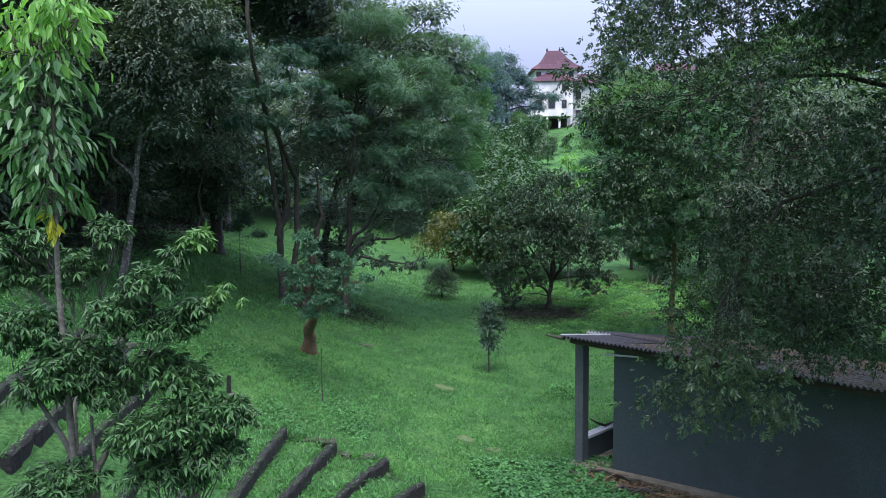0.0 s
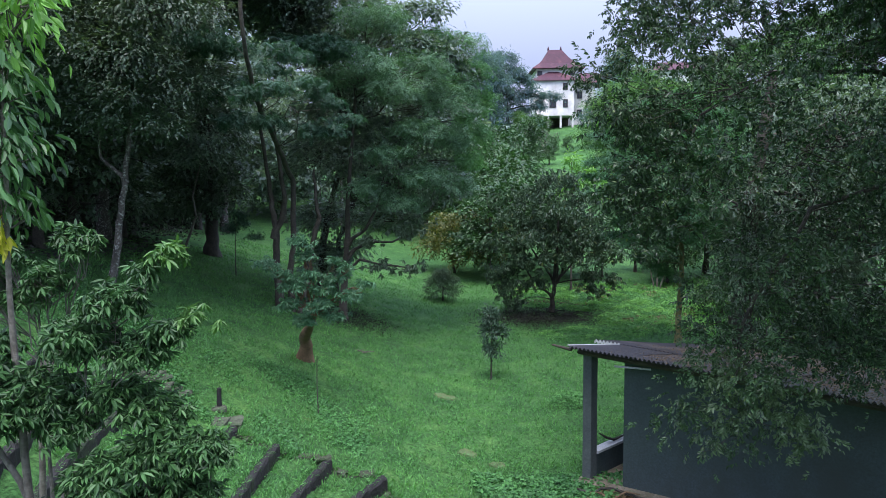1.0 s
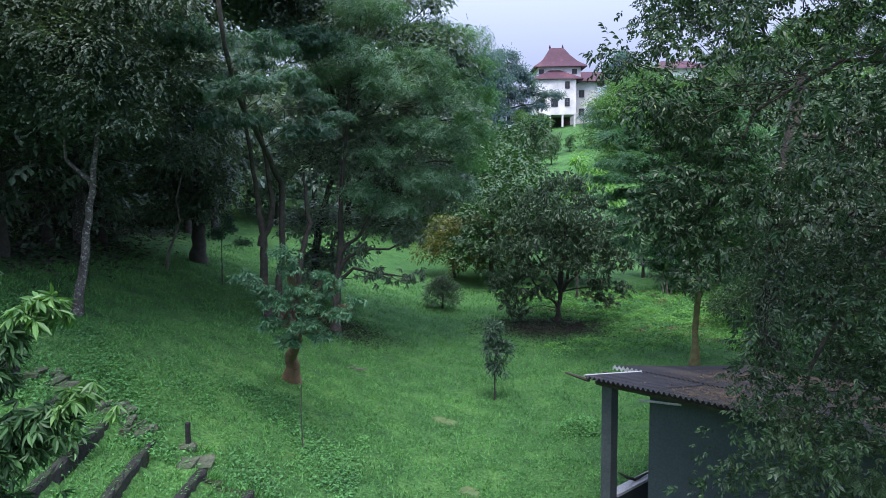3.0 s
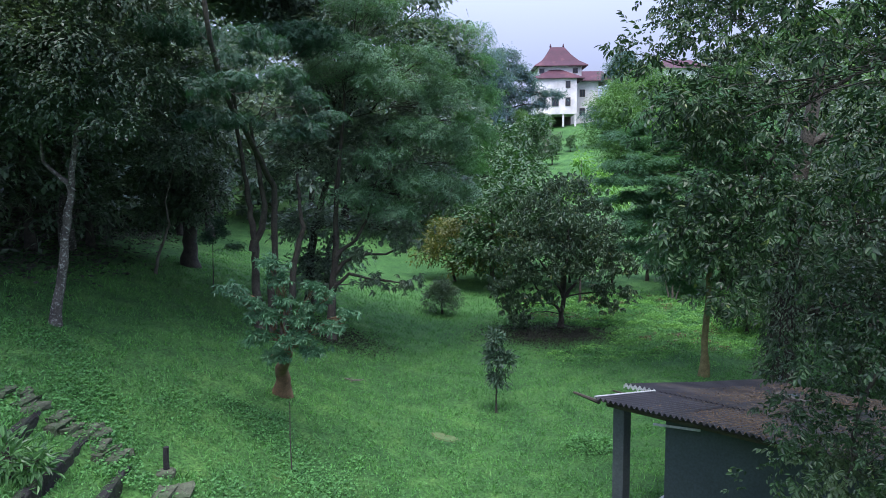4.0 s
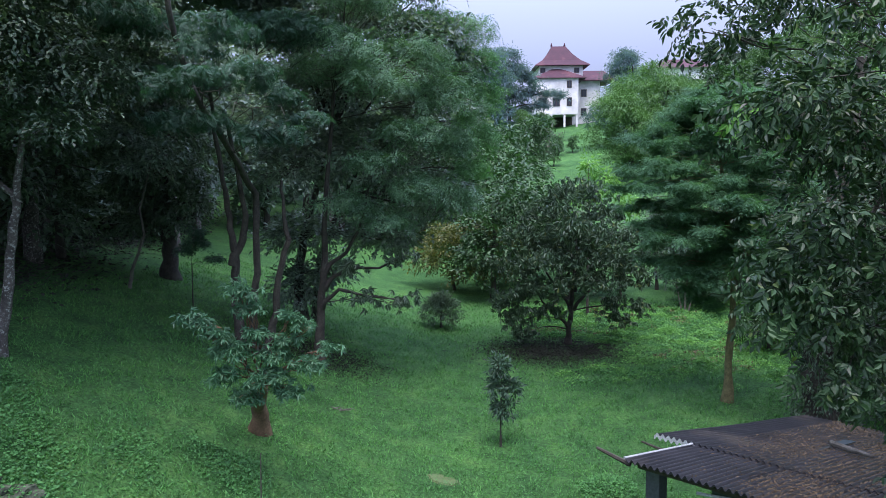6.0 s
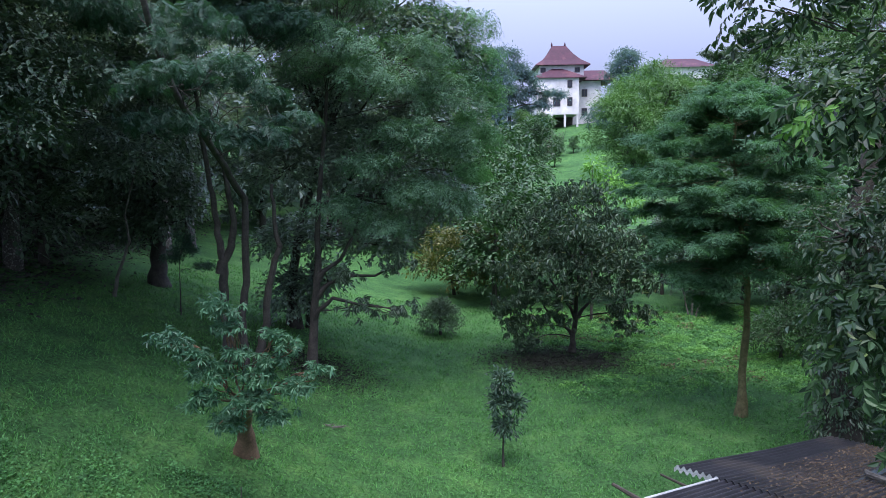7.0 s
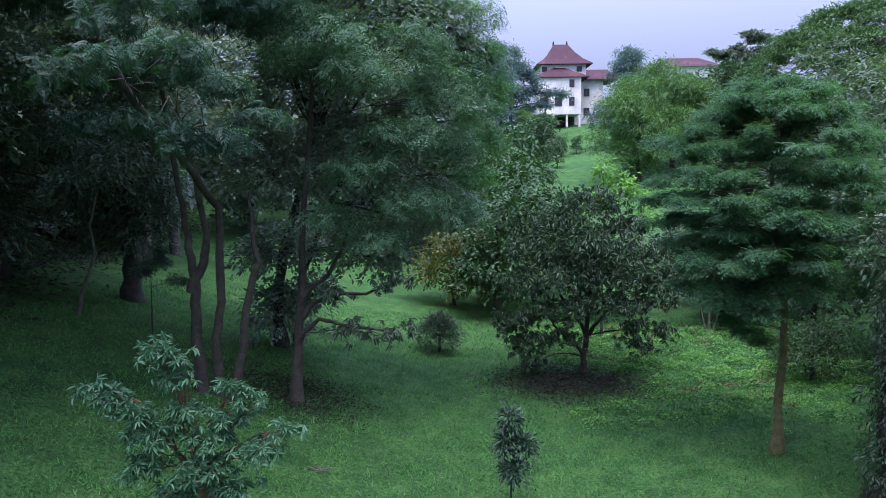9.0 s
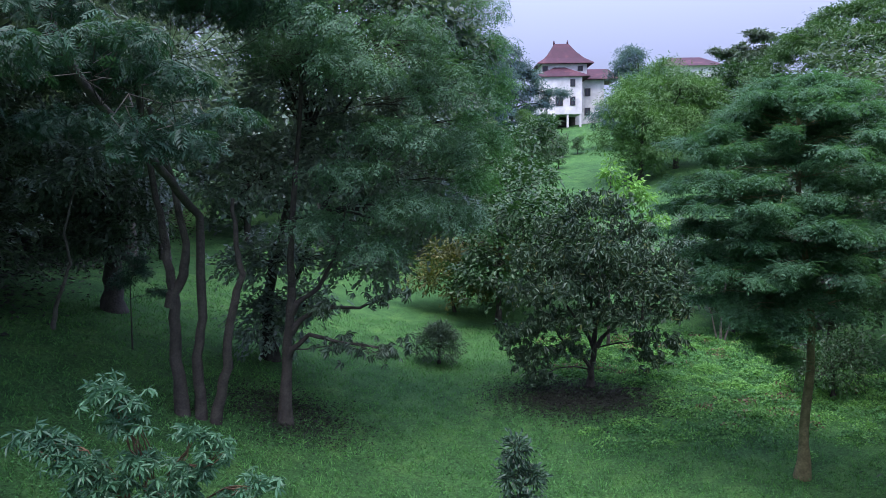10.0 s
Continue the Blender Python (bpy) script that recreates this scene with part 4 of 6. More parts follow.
# small trees on the foreground bank
tree("small_tree", "small tree with drooping dark glossy leaf whorls", "tree", up(-2.85, 4.95, (0.03, 0.0, 0.6), (0.05, -0.02, 1.05), (0.1, -0.05, 1.5)), 0.055,
     blobs((-1.88, 4.90, 5.19, 0.09, 0.06), (-2.00, 4.90, 5.08, 0.09, 0.04), (-2.22, 4.90, 4.89, 0.20, 0.10), (-2.48, 4.90, 4.61, 0.24, 0.16), (-1.73, 4.90, 4.77, 0.08, 0.04), (-1.89, 4.90, 4.67, 0.14, 0.07), (-2.07, 4.90, 4.52, 0.18, 0.10), (-2.01, 4.90, 4.12, 0.22, 0.10), (-2.26, 4.90, 4.21, 0.18, 0.12), (-3.17, 4.90, 4.53, 0.22, 0.15), (-3.35, 4.90, 4.49, 0.14, 0.14), (-2.87, 4.90, 4.22, 0.32, 0.17), (-3.06, 4.90, 4.04, 0.22, 0.12), (-2.62, 4.90, 4.04, 0.22, 0.10)),
     WHORL_NARROW, 0.075, 780, 3, 0.04, LEAF_BANK, BARK_PALE, 0.0, 0.8, 2.6, 101, young=LEAF_SLOPE, young_lobes=(0, 4), twigs=0.1, limbs=0.36, hollow=0.3, wild=0.5, thin=0.6,
     stems=[[(-2.82, 4.95, 3.2), (-2.65, 4.9, 3.6), (-2.5, 4.9, 4.0)], [(-2.83, 4.95, 3.15), (-3.0, 4.95, 3.6), (-3.35, 4.95, 4.2)]])
tree("small_tree", "low branching small tree with hanging dark leaves", "tree", up(-2.7, 4.85, (0.1, 0.0, 0.5), (0.25, -0.02, 0.8), (0.6, -0.1, 1.2)), 0.04,
     blobs((-1.70, 4.75, 3.88, 0.23, 0.11), (-2.01, 4.75, 3.81, 0.28, 0.14), (-2.35, 4.75, 3.73, 0.21, 0.14), (-1.76, 4.75, 3.59, 0.21, 0.10), (-2.20, 4.75, 3.46, 0.21, 0.11), (-1.94, 4.75, 3.39, 0.14, 0.08), (-2.89, 4.75, 3.36, 0.24, 0.11), (-3.11, 4.75, 3.27, 0.17, 0.10)),
     WHORL_NARROW, 0.075, 540, 3, 0.04, LEAF_BANK, BARK_PALE, 0.0, 0.8, 2.6, 118, twigs=0.1, limbs=0.36, hollow=0.3, wild=0.5)
tree("small_tree", "small tree with shaded leaf whorls on forking stems", "tree", up(-3.8, 6.4, (0.0, 0.0, 0.8), (0.05, -0.02, 1.4), (0.2, -0.05, 2.0)), 0.04,
     blobs((-3.99, 6.30, 5.04, 0.27, 0.13), (-3.27, 6.30, 5.15, 0.17, 0.12), (-3.51, 6.30, 4.84, 0.19, 0.10), (-4.09, 6.30, 4.73, 0.24, 0.12), (-3.74, 6.30, 4.67, 0.19, 0.10), (-4.25, 6.30, 4.90, 0.19, 0.15)),
     WHORL_NARROW, 0.085, 240, 3, 0.05, LEAF_BANK, BARK_PALE, 0.0, 0.8, 2.4, 119, twigs=0.5, hollow=0.3, wild=0.6)

# slender tree with hanging leaves
slender = tree("slender_tree", "tall slender tree with hanging light green leaves", "tree", up(-2.92, 4.9, (0.0, 0.0, 2.0), (-0.02, 0.0, 3.4), (0.05, 0.0, 4.9)), 0.035,
     [(-3.0, 4.9, 6.63, 0.3, 0.3, 0.25), (-2.68, 4.85, 6.78, 0.17, 0.25, 0.2), (-2.93, 4.9, 6.27, 0.3, 0.3, 0.3), (-2.94, 4.9, 5.86, 0.25, 0.3, 0.25), (-2.94, 4.9, 5.52, 0.2, 0.22, 0.17)],
     lance(0.36, 0.07, 0.2), 0.115, 200, 6, 0.075, LEAF_HANG, BARK_PALE, 1.4, 0.9, 0.3, 102, young=LEAF_LIGHT, young_lobes=(0, 1), stems=[up(-2.8, 4.95, (0.02, 0.0, 2.0), (0.0, 0.0, 3.2))], twigs=0.8)

yrng = np.random.default_rng(33)
acc = Acc()
ypos = np.array([-2.93, 4.86, 5.34]) + yrng.normal(0, 1, (26, 3)) * (0.035, 0.035, 0.07)
put_leaves(acc, lance(0.4, 0.05, 0.2), ypos, yrng.normal(0, 0.4, (26, 3)) + (0, 0, -1.0), yrng.normal(0, 1, (26, 3)), np.full(26, 0.1))
part("yellow_leaves", acc, LEAF_YELLOW_BRIGHT, slender, "bunch of bright yellow dying leaves")

# young tree with leaf whorls on the slope
tree("young_tree", "young tree with pale grey-green leaf whorls", "tree", up(-3.5, 16.2, (0.12, -0.3, 0.55), (0.4, -1.1, 1.05), (0.7, -2.0, 1.5)), 0.18,
     blobs((-2.95, 13.70, 4.43, 0.23, 0.11), (-2.86, 13.70, 4.18, 0.18, 0.10), (-3.71, 13.70, 4.06, 0.14, 0.07), (-3.52, 13.70, 3.96, 0.18, 0.08), (-3.31, 13.70, 3.79, 0.23, 0.09), (-2.27, 13.70, 4.04, 0.16, 0.08), (-2.00, 13.70, 3.93, 0.17, 0.08), (-2.26, 13.70, 3.70, 0.20, 0.10), (-3.06, 13.70, 3.57, 0.29, 0.12), (-2.76, 13.70, 3.78, 0.19, 0.09), (-1.64, 13.70, 3.58, 0.14, 0.07), (-1.96, 13.70, 3.38, 0.26, 0.10), (-2.61, 13.70, 3.14, 0.32, 0.11), (-3.20, 13.70, 3.18, 0.22, 0.12), (-2.31, 13.70, 2.91, 0.24, 0.10), (-2.90, 13.70, 2.85, 0.26, 0.11), (-2.51, 13.70, 3.48, 0.22, 0.10)),
     whorl(8, 0.27, -24, 15, 0.05), 0.1, 330, 3, 0.06, LEAF_YOUNG, BARK_BROWN, -0.1, 0.6, 1.6, 103, flare=1.5, twigs=0.45, hollow=0.3, limbs=0.3)

# leafy sapling in the middle of the lawn
tree("sapling", "slim leafy sapling standing in the lawn", "sapling", up(1.2, 18.1, (0.0, 0, 0.6), (0.02, 0, 1.6)), 0.025,
     [(1.18, 18.1, 1.95, 0.2, 0.2, 0.2), (1.44, 18.1, 1.45, 0.2, 0.2, 0.2), (1.1, 18.1, 1.5, 0.17, 0.2, 0.22), (1.27, 18.1, 1.02, 0.24, 0.2, 0.18)],
     OVAL, 0.1, 110, 13, 0.065, LEAF_YOUNG_DARK, BARK, 0.3, 0.8, 1.2, 104, twigs=0.8)

# dark round-headed tree across the lawn
tree("fruit_tree", "low round-headed tree with dark drooping leaves", "tree", up(4.15, 26.0, (0.03, 0, 0.6), (0.12, 0, 1.25), (0.2, 0, 2.4), (0.25, 0, 3.8)), 0.11,
     blobs((4.3, 26.2, 5.5, 1.0, 0.4), (3.3, 26.3, 4.9, 0.9, 0.35), (5.3, 26.2, 4.8, 0.9, 0.35), (2.6, 26.1, 4.1, 0.9, 0.35), (6.3, 26.2, 4.0, 0.8, 0.4), (4.3, 25.2, 4.3, 1.3, 0.35), (3.4, 25.0, 3.4, 1.1, 0.3), (5.4, 25.2, 3.4, 1.0, 0.35), (6.9, 26.2, 3.3, 0.5, 0.35),
           (4.4, 25.0, 2.65, 1.2, 0.28), (2.2, 26.0, 3.1, 0.8, 0.35), (6.3, 26.0, 2.6, 0.6, 0.5), (2.9, 25.3, 2.3, 0.9, 0.4), (1.95, 25.9, 1.9, 0.55, 0.4), (2.45, 25.6, 1.3, 0.55, 0.45), (2.6, 25.5, 0.95, 0.3, 0.3), (5.5, 25.7, 1.75, 0.45, 0.4), (5.85, 25.8, 1.3, 0.3, 0.3), (6.5, 26.0, 1.6, 0.25, 0.35), (3.4, 25.3, 1.7, 0.5, 0.35), (4.2, 26.6, 3.4, 1.8, 1.0)),
     whorl(6, 0.36, -50, 8), 0.21, 640, 5, 0.14, LEAF_RED, BARK, 0.5, 0.8, 1.0, 105, twigs=0.22, limbs=0.3, hollow=0.25,
     stems=[[(4.2, 26.0, 1.05), (3.8, 25.9, 1.4), (3.3, 25.9, 1.9), (2.7, 26.0, 2.8)], [(4.28, 26.0, 1.6), (3.9, 26.0, 2.2), (3.2, 26.1, 3.2), (2.9, 26.2, 4.0)], [(4.32, 26.0, 1.7), (4.9, 26.0, 2.3), (5.5, 26.1, 3.1), (5.8, 26.2, 3.9)]], thin=0.5)

# slim tree at the far edge of the meadow
tree("slender_tree", "thin pale-stemmed tree with spreading blue-green leaf tiers", "tree", up(9.8, 30.6, (0.0, 0, 0.9), (0.1, 0, 2.0), (0.2, 0, 3.4)), 0.05,
     blobs((9.0, 30.5, 2.0, 0.55, 0.14), (10.4, 30.5, 2.1, 0.6, 0.15), (9.3, 30.4, 3.1, 0.75, 0.2), (10.4, 30.4, 3.4, 0.8, 0.2), (8.6, 30.4, 2.8, 0.5, 0.15), (9.8, 30.5, 4.2, 0.9, 0.3), (8.5, 30.6, 3.9, 0.8, 0.3)),
     whorl(7, 0.36, -20, 14), 0.2, 110, 3, 0.12, LEAF_YOUNG_DARK, BARK_PALE, 0.1, 0.6, 1.6, 140, stems=[up(9.65, 30.6, (-0.2, 0, 0.9), (-0.6, 0, 1.9)), up(9.9, 30.6, (0.3, 0, 0.9), (0.6, 0, 1.8))], flare=1.2, twigs=0.4, hollow=0.2)

tree("round_bush", "dense rounded dark green bush on the lawn", "bush", up(-0.15, 28.1, (0, 0, 0.3), (0, 0, 0.6)), 0.05,
     [(-0.18, 28.1, 1.12, 0.72, 0.65, 0.55), (-0.1, 28.1, 1.45, 0.45, 0.45, 0.35)], OVAL, 0.1, 230, 13, 0.1, LEAF_SHADE, BARK, 0.1, 0.8, 1.0, 106, hollow=0.6)

tree("round_bush", "round dark bush half hidden behind a slim trunk", "bush", up(10.4, 24.9, (0, 0, 0.3), (0, 0, 0.7)), 0.06,
     blobs((10.3, 24.9, 1.2, 0.9, 0.7), (10.9, 25.0, 1.6, 0.7, 0.6), (9.9, 24.9, 1.0, 0.6, 0.5)), OVAL, 0.1, 260, 14, 0.12, LEAF_MID, BARK, 0.3, 0.8, 1.0, 117, hollow=0.6)

# slim tree with layered feathery canopy
frng = random.Random(63)
pads = []
for i in range(260):
    z = frng.uniform(3.9, 8.2)
    wide = np.interp(z, [3.9, 5.0, 6.2, 7.4, 8.2], [1.7, 2.5, 2.7, 2.2, 1.3])
    a, f, r = frng.uniform(0, 6.283), frng.random() ** 0.5, frng.uniform(0.2, 0.44)
    pads.append((6.75 + wide * f * math.cos(a), 20.4 + 0.72 * wide * f * math.sin(a), z - 0.5 * f * f, r, r, 0.04))
pads += [(6.35, 20.3, 3.05, 0.25, 0.25, 0.04), (6.7, 20.4, 2.8, 0.22, 0.22, 0.04), (6.05, 20.3, 3.3, 0.2, 0.2, 0.04)]
tree("feathery_tree", "slim-trunked tree with layered feathery canopy", "tree", up(7.17, 20.5, (0.03, 0, 1.4), (0.08, 0, 2.7), (0.0, 0.0, 3.7), (-0.3, 0, 5.5), (-0.4, 0, 7.4)), 0.1, pads,
     FAN, 0.21, 1900, 4, 0.08, LEAF_FAN, BARK_OLIVE, -0.05, 0.25, 4.0, 107, flare=1.9, twigs=0.0, limbs=0.2, hollow=0.1, wild=0.8)

# creeper-clad trunk behind the shed
clad = tree("creeper_clad_tree", "dark tree with its trunk wrapped in creepers", "tree", up(7.95, 17.9, (0.0, 0, 1.5), (0.1, 0, 3.0), (0.3, 0, 5.5), (0.6, 0, 8.0)), 0.36,
     [(7.95, 17.85, 1.0, 0.5, 0.5, 0.9), (8.0, 17.85, 2.4, 0.52, 0.5, 1.0), (8.05, 17.85, 3.8, 0.6, 0.55, 1.0), (8.9, 17.6, 5.2, 1.2, 1.2, 0.8), (9.6, 17.4, 4.6, 1.6, 1.4, 1.2), (7.6, 17.2, 5.0, 0.8, 0.9, 0.6), (9.9, 17.6, 6.8, 1.2, 1.6, 0.9), (10.4, 17.6, 6.4, 1.8, 1.7, 1.3), (9.6, 17.4, 2.6, 1.2, 1.2, 1.2)],
     OVAL, 0.12, 700, 15, 0.16, LEAF_SHADE, BARK, 0.7, 0.9, 0.8, 108, twigs=0.25, hollow=0.75)

def creeper(root, foot, high, seed):
    rng = np.random.default_rng(seed)
    n = 5600
    a, z = rng.random(n) * 6.283, high * rng.random(n)
    r = 0.36 + 0.22 * rng.random(n) ** 2 + 0.08 * np.sin(z * 2.3 + a * 2)
    pos = np.stack([foot[0] + np.cos(a) * r + 0.03 * z, foot[1] + np.sin(a) * r, foot[2] + z], 1)
    way = np.stack([np.cos(a) * 0.5, np.sin(a) * 0.5, np.full(n, -0.9)], 1) + rng.normal(0, 0.35, (n, 3))
    acc = Acc()
    put_leaves(acc, OVAL, pos, way, np.stack([np.cos(a), np.sin(a), np.full(n, 0.4)], 1), 0.075 * (0.6 + 0.8 * rng.random(n)))
    part("creeper", acc, LEAF_SHADE, root, "dark glossy creeper leaves hanging round the trunk")


creeper(clad, (7.95, 17.9, height(7.95, 17.9)), 5.0, 31)

# large leafy tree before the shed
overhang = tree("broadleaf_tree", "large leafy tree overhanging the shed roof", "tree", up(7.0, 6.5, (0.05, 0, 2.0), (-0.1, 0.4, 4.0), (-0.6, 1.6, 6.2), (-0.7, 1.9, 8.5)), 0.16,
     [(2.95, 7.6, 6.6, 1.0, 1.2, 0.7), (2.75, 7.8, 5.5, 0.8, 1.0, 0.5), (3.6, 7.2, 5.9, 1.2, 1.1, 0.7), (3.5, 8.2, 7.6, 1.4, 1.3, 0.7), (4.9, 7.6, 7.2, 1.5, 1.3, 0.8), (3.4, 7.6, 4.6, 0.9, 1.0, 0.45), (4.6, 7.6, 4.9, 1.3, 1.1, 0.7), (5.9, 7.8, 5.9, 1.4, 1.3, 1.0), (3.3, 7.7, 3.6, 0.75, 0.8, 0.4), (4.5, 7.9, 3.7, 1.1, 0.9, 0.6), (5.9, 7.8, 4.2, 1.2, 1.1, 0.8), (2.4, 8.3, 5.2, 0.4, 0.5, 0.4), (2.7, 8.0, 2.9, 0.35, 0.4, 0.35), (3.4, 8.0, 2.6, 0.5, 0.4, 0.3), (2.2, 8.45, 5.2, 0.25, 0.3, 0.3), (2.5, 8.4, 6.2, 0.2, 0.3, 0.3)] + blobs((2.45, 8.5, 7.3, 0.4, 0.45), (2.95, 7.9, 3.95, 0.3, 0.28), (2.9, 8.6, 7.7, 0.6, 0.5), (2.6, 9.0, 8.0, 0.45, 0.4), (3.6, 9.2, 7.9, 0.7, 0.6), (2.5, 9.5, 7.85, 0.35, 0.3), (2.6, 9.4, 8.2, 0.4, 0.3), (2.65, 9.5, 7.5, 0.5, 0.4), (4.1, 7.9, 3.9, 0.5, 0.4), (4.8, 7.8, 3.4, 0.6, 0.5), (3.7, 7.9, 4.35, 0.4, 0.35), (3.3, 8.0, 3.2, 0.4, 0.4), (3.9, 8.0, 2.9, 0.5, 0.4), (3.6, 8.1, 3.3, 0.3, 0.35), (4.2, 8.0, 2.5, 0.3, 0.3), (3.2, 8.1, 2.7, 0.25, 0.3))
     + blobs((1.8, 7.85, 6.4, 0.06, 0.05), (1.98, 7.85, 6.35, 0.1, 0.08), (2.06, 7.85, 6.15, 0.1, 0.08), (2.06, 7.85, 5.75, 0.1, 0.08), (1.96, 7.85, 5.55, 0.08, 0.06), (1.86, 7.85, 5.4, 0.05, 0.05), (2.08, 7.85, 5.25, 0.1, 0.1), (2.2, 7.8, 4.9, 0.1, 0.1), (2.4, 7.8, 6.2, 0.25, 0.2), (2.45, 7.8, 5.65, 0.25, 0.2), (2.55, 7.8, 5.1, 0.25, 0.2), (2.5, 7.7, 5.9, 0.3, 0.3), (2.75, 11.0, 7.85, 0.25, 0.15), (3.2, 11.0, 7.8, 0.35, 0.2), (3.9, 11.0, 7.8, 0.5, 0.25), (1.7, 8.5, 6.92, 0.06, 0.04), (2.1, 8.5, 7.02, 0.18, 0.08), (2.0, 8.5, 6.4, 0.07, 0.05), (2.2, 8.5, 6.36, 0.1, 0.08)),
     SPRIG, 0.104, 1500, 7, 0.09, LEAF_NEAR, BARK, 0.35, 0.9, 0.7, 109, twigs=0.2, hollow=0.3, wild=0.85, limbs=0.26, thin=0.22,
     young=LEAF_PALE, young_lobes=(27, 28, 29, 30, 31), young_piece=SPRIG, young_size=0.12, young_label="pale hanging leaves on the lowest twigs",
     stems=[[(6.4, 8.1, 6.4), (5.2, 8.7, 6.9), (4.0, 8.7, 6.9), (3.1, 8.6, 6.4), (2.6, 8.5, 5.4)], [(6.6, 7.5, 5.3), (5.2, 7.8, 5.7), (4.0, 7.7, 5.3), (3.3, 7.8, 4.0), (3.2, 7.9, 3.0)]])
srng = np.random.default_rng(71)
for i in range(18):
    acc = Acc()
    spot = np.array([[2.06, 8.5, 6.4]]) + srng.normal(0, 1, (1, 3)) * (0.14, 0.08, 0.05)
    put_leaves(acc, SPRIG, spot, srng.normal(0, 0.4, (1, 3)) + (-0.9, -0.2, -0.25), srng.normal(0, 0.5, (1, 3)) + (0, -0.3, 1.0), 0.095 + 0.045 * srng.random(1))
    part("young_shoot", acc, LEAF_LIGHT, overhang, "fresh pale green leaves of a young shoot")
tree("dim_tree", "tree with dim dark foliage reaching over the shed", "tree", up(7.7, 5.8, (0.05, 0, 2.0), (-0.2, 0.3, 4.0), (-0.8, 0.9, 6.0), (-1.4, 1.4, 8.0)), 0.13,
     blobs((5.2, 7.4, 7.3, 0.9, 0.6), (6.0, 7.4, 6.5, 0.9, 0.8), (5.6, 7.3, 5.6, 0.7, 0.6), (5.2, 7.0, 4.9, 0.6, 0.5), (6.2, 7.4, 7.6, 1.0, 0.6), (4.6, 7.0, 7.7, 0.6, 0.4)),
     SPRIG, 0.14, 430, 9, 0.14, LEAF_SHADE, BARK, 0.4, 0.9, 0.8, 125, flare=1.2, twigs=0.2, hollow=0.3, wild=0.8, limbs=0.3)
# Added out of view only to block light from the shed and its foliage.
tree("unseen_shade_tree", "tall unseen tree, added so its dense crown shades the shed", "tree", up(10.6, 4.6, (0.1, 0, 2.5), (-0.4, 0.4, 5.0), (-2.0, 1.4, 7.5)), 0.3,
     blobs((6.5, 8.6, 10.0, 2.6, 0.8), (8.8, 10.5, 9.6, 2.4, 0.9), (6.6, 12.0, 10.2, 2.4, 0.8), (5.2, 5.2, 9.4, 2.2, 0.7), (7.8, 5.6, 9.2, 2.0, 0.8), (3.9, 5.4, 9.1, 1.6, 0.6), (4.3, 7.8, 9.9, 1.6, 0.5), (4.4, 2.8, 8.8, 2.0, 0.7), (7.0, 2.6, 8.6, 2.4, 0.8), (9.4, 4.0, 7.6, 1.8, 1.2), (10.2, 8.0, 7.0, 1.8, 1.5), (8.2, 2.4, 6.2, 1.6, 1.0), (7.6, 4.4, 5.0, 1.0, 0.8), (9.6, 0.8, 7.2, 1.8, 1.2)),
     TUFT, 0.26, 800, 10, 0.26, LEAF_DARK, BARK, 0.3, 0.7, 1.1, 120, twigs=0.15, hollow=0.2)

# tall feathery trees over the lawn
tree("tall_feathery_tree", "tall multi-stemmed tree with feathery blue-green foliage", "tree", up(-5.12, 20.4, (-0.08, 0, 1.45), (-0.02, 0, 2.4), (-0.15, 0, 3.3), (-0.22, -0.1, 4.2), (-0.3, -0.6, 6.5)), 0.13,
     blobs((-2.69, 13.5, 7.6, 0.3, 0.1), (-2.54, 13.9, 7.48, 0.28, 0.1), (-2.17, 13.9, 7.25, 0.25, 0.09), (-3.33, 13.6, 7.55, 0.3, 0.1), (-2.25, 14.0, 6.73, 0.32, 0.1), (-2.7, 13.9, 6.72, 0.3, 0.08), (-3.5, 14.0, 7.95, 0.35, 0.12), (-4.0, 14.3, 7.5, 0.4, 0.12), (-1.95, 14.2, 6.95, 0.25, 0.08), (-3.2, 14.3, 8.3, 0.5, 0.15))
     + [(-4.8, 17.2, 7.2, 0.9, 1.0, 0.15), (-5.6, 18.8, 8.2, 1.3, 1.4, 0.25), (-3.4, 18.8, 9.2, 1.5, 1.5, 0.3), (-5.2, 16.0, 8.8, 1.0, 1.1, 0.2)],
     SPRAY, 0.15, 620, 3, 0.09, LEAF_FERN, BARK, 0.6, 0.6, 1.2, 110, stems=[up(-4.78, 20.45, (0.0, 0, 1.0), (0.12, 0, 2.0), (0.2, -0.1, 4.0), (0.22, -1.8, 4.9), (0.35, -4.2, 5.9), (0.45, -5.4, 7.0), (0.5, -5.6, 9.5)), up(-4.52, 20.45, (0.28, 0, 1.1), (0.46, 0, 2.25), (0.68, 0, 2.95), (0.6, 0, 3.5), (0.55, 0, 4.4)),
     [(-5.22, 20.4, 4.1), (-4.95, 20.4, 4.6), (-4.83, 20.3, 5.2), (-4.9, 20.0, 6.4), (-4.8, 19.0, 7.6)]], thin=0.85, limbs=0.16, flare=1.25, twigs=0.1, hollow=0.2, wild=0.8)

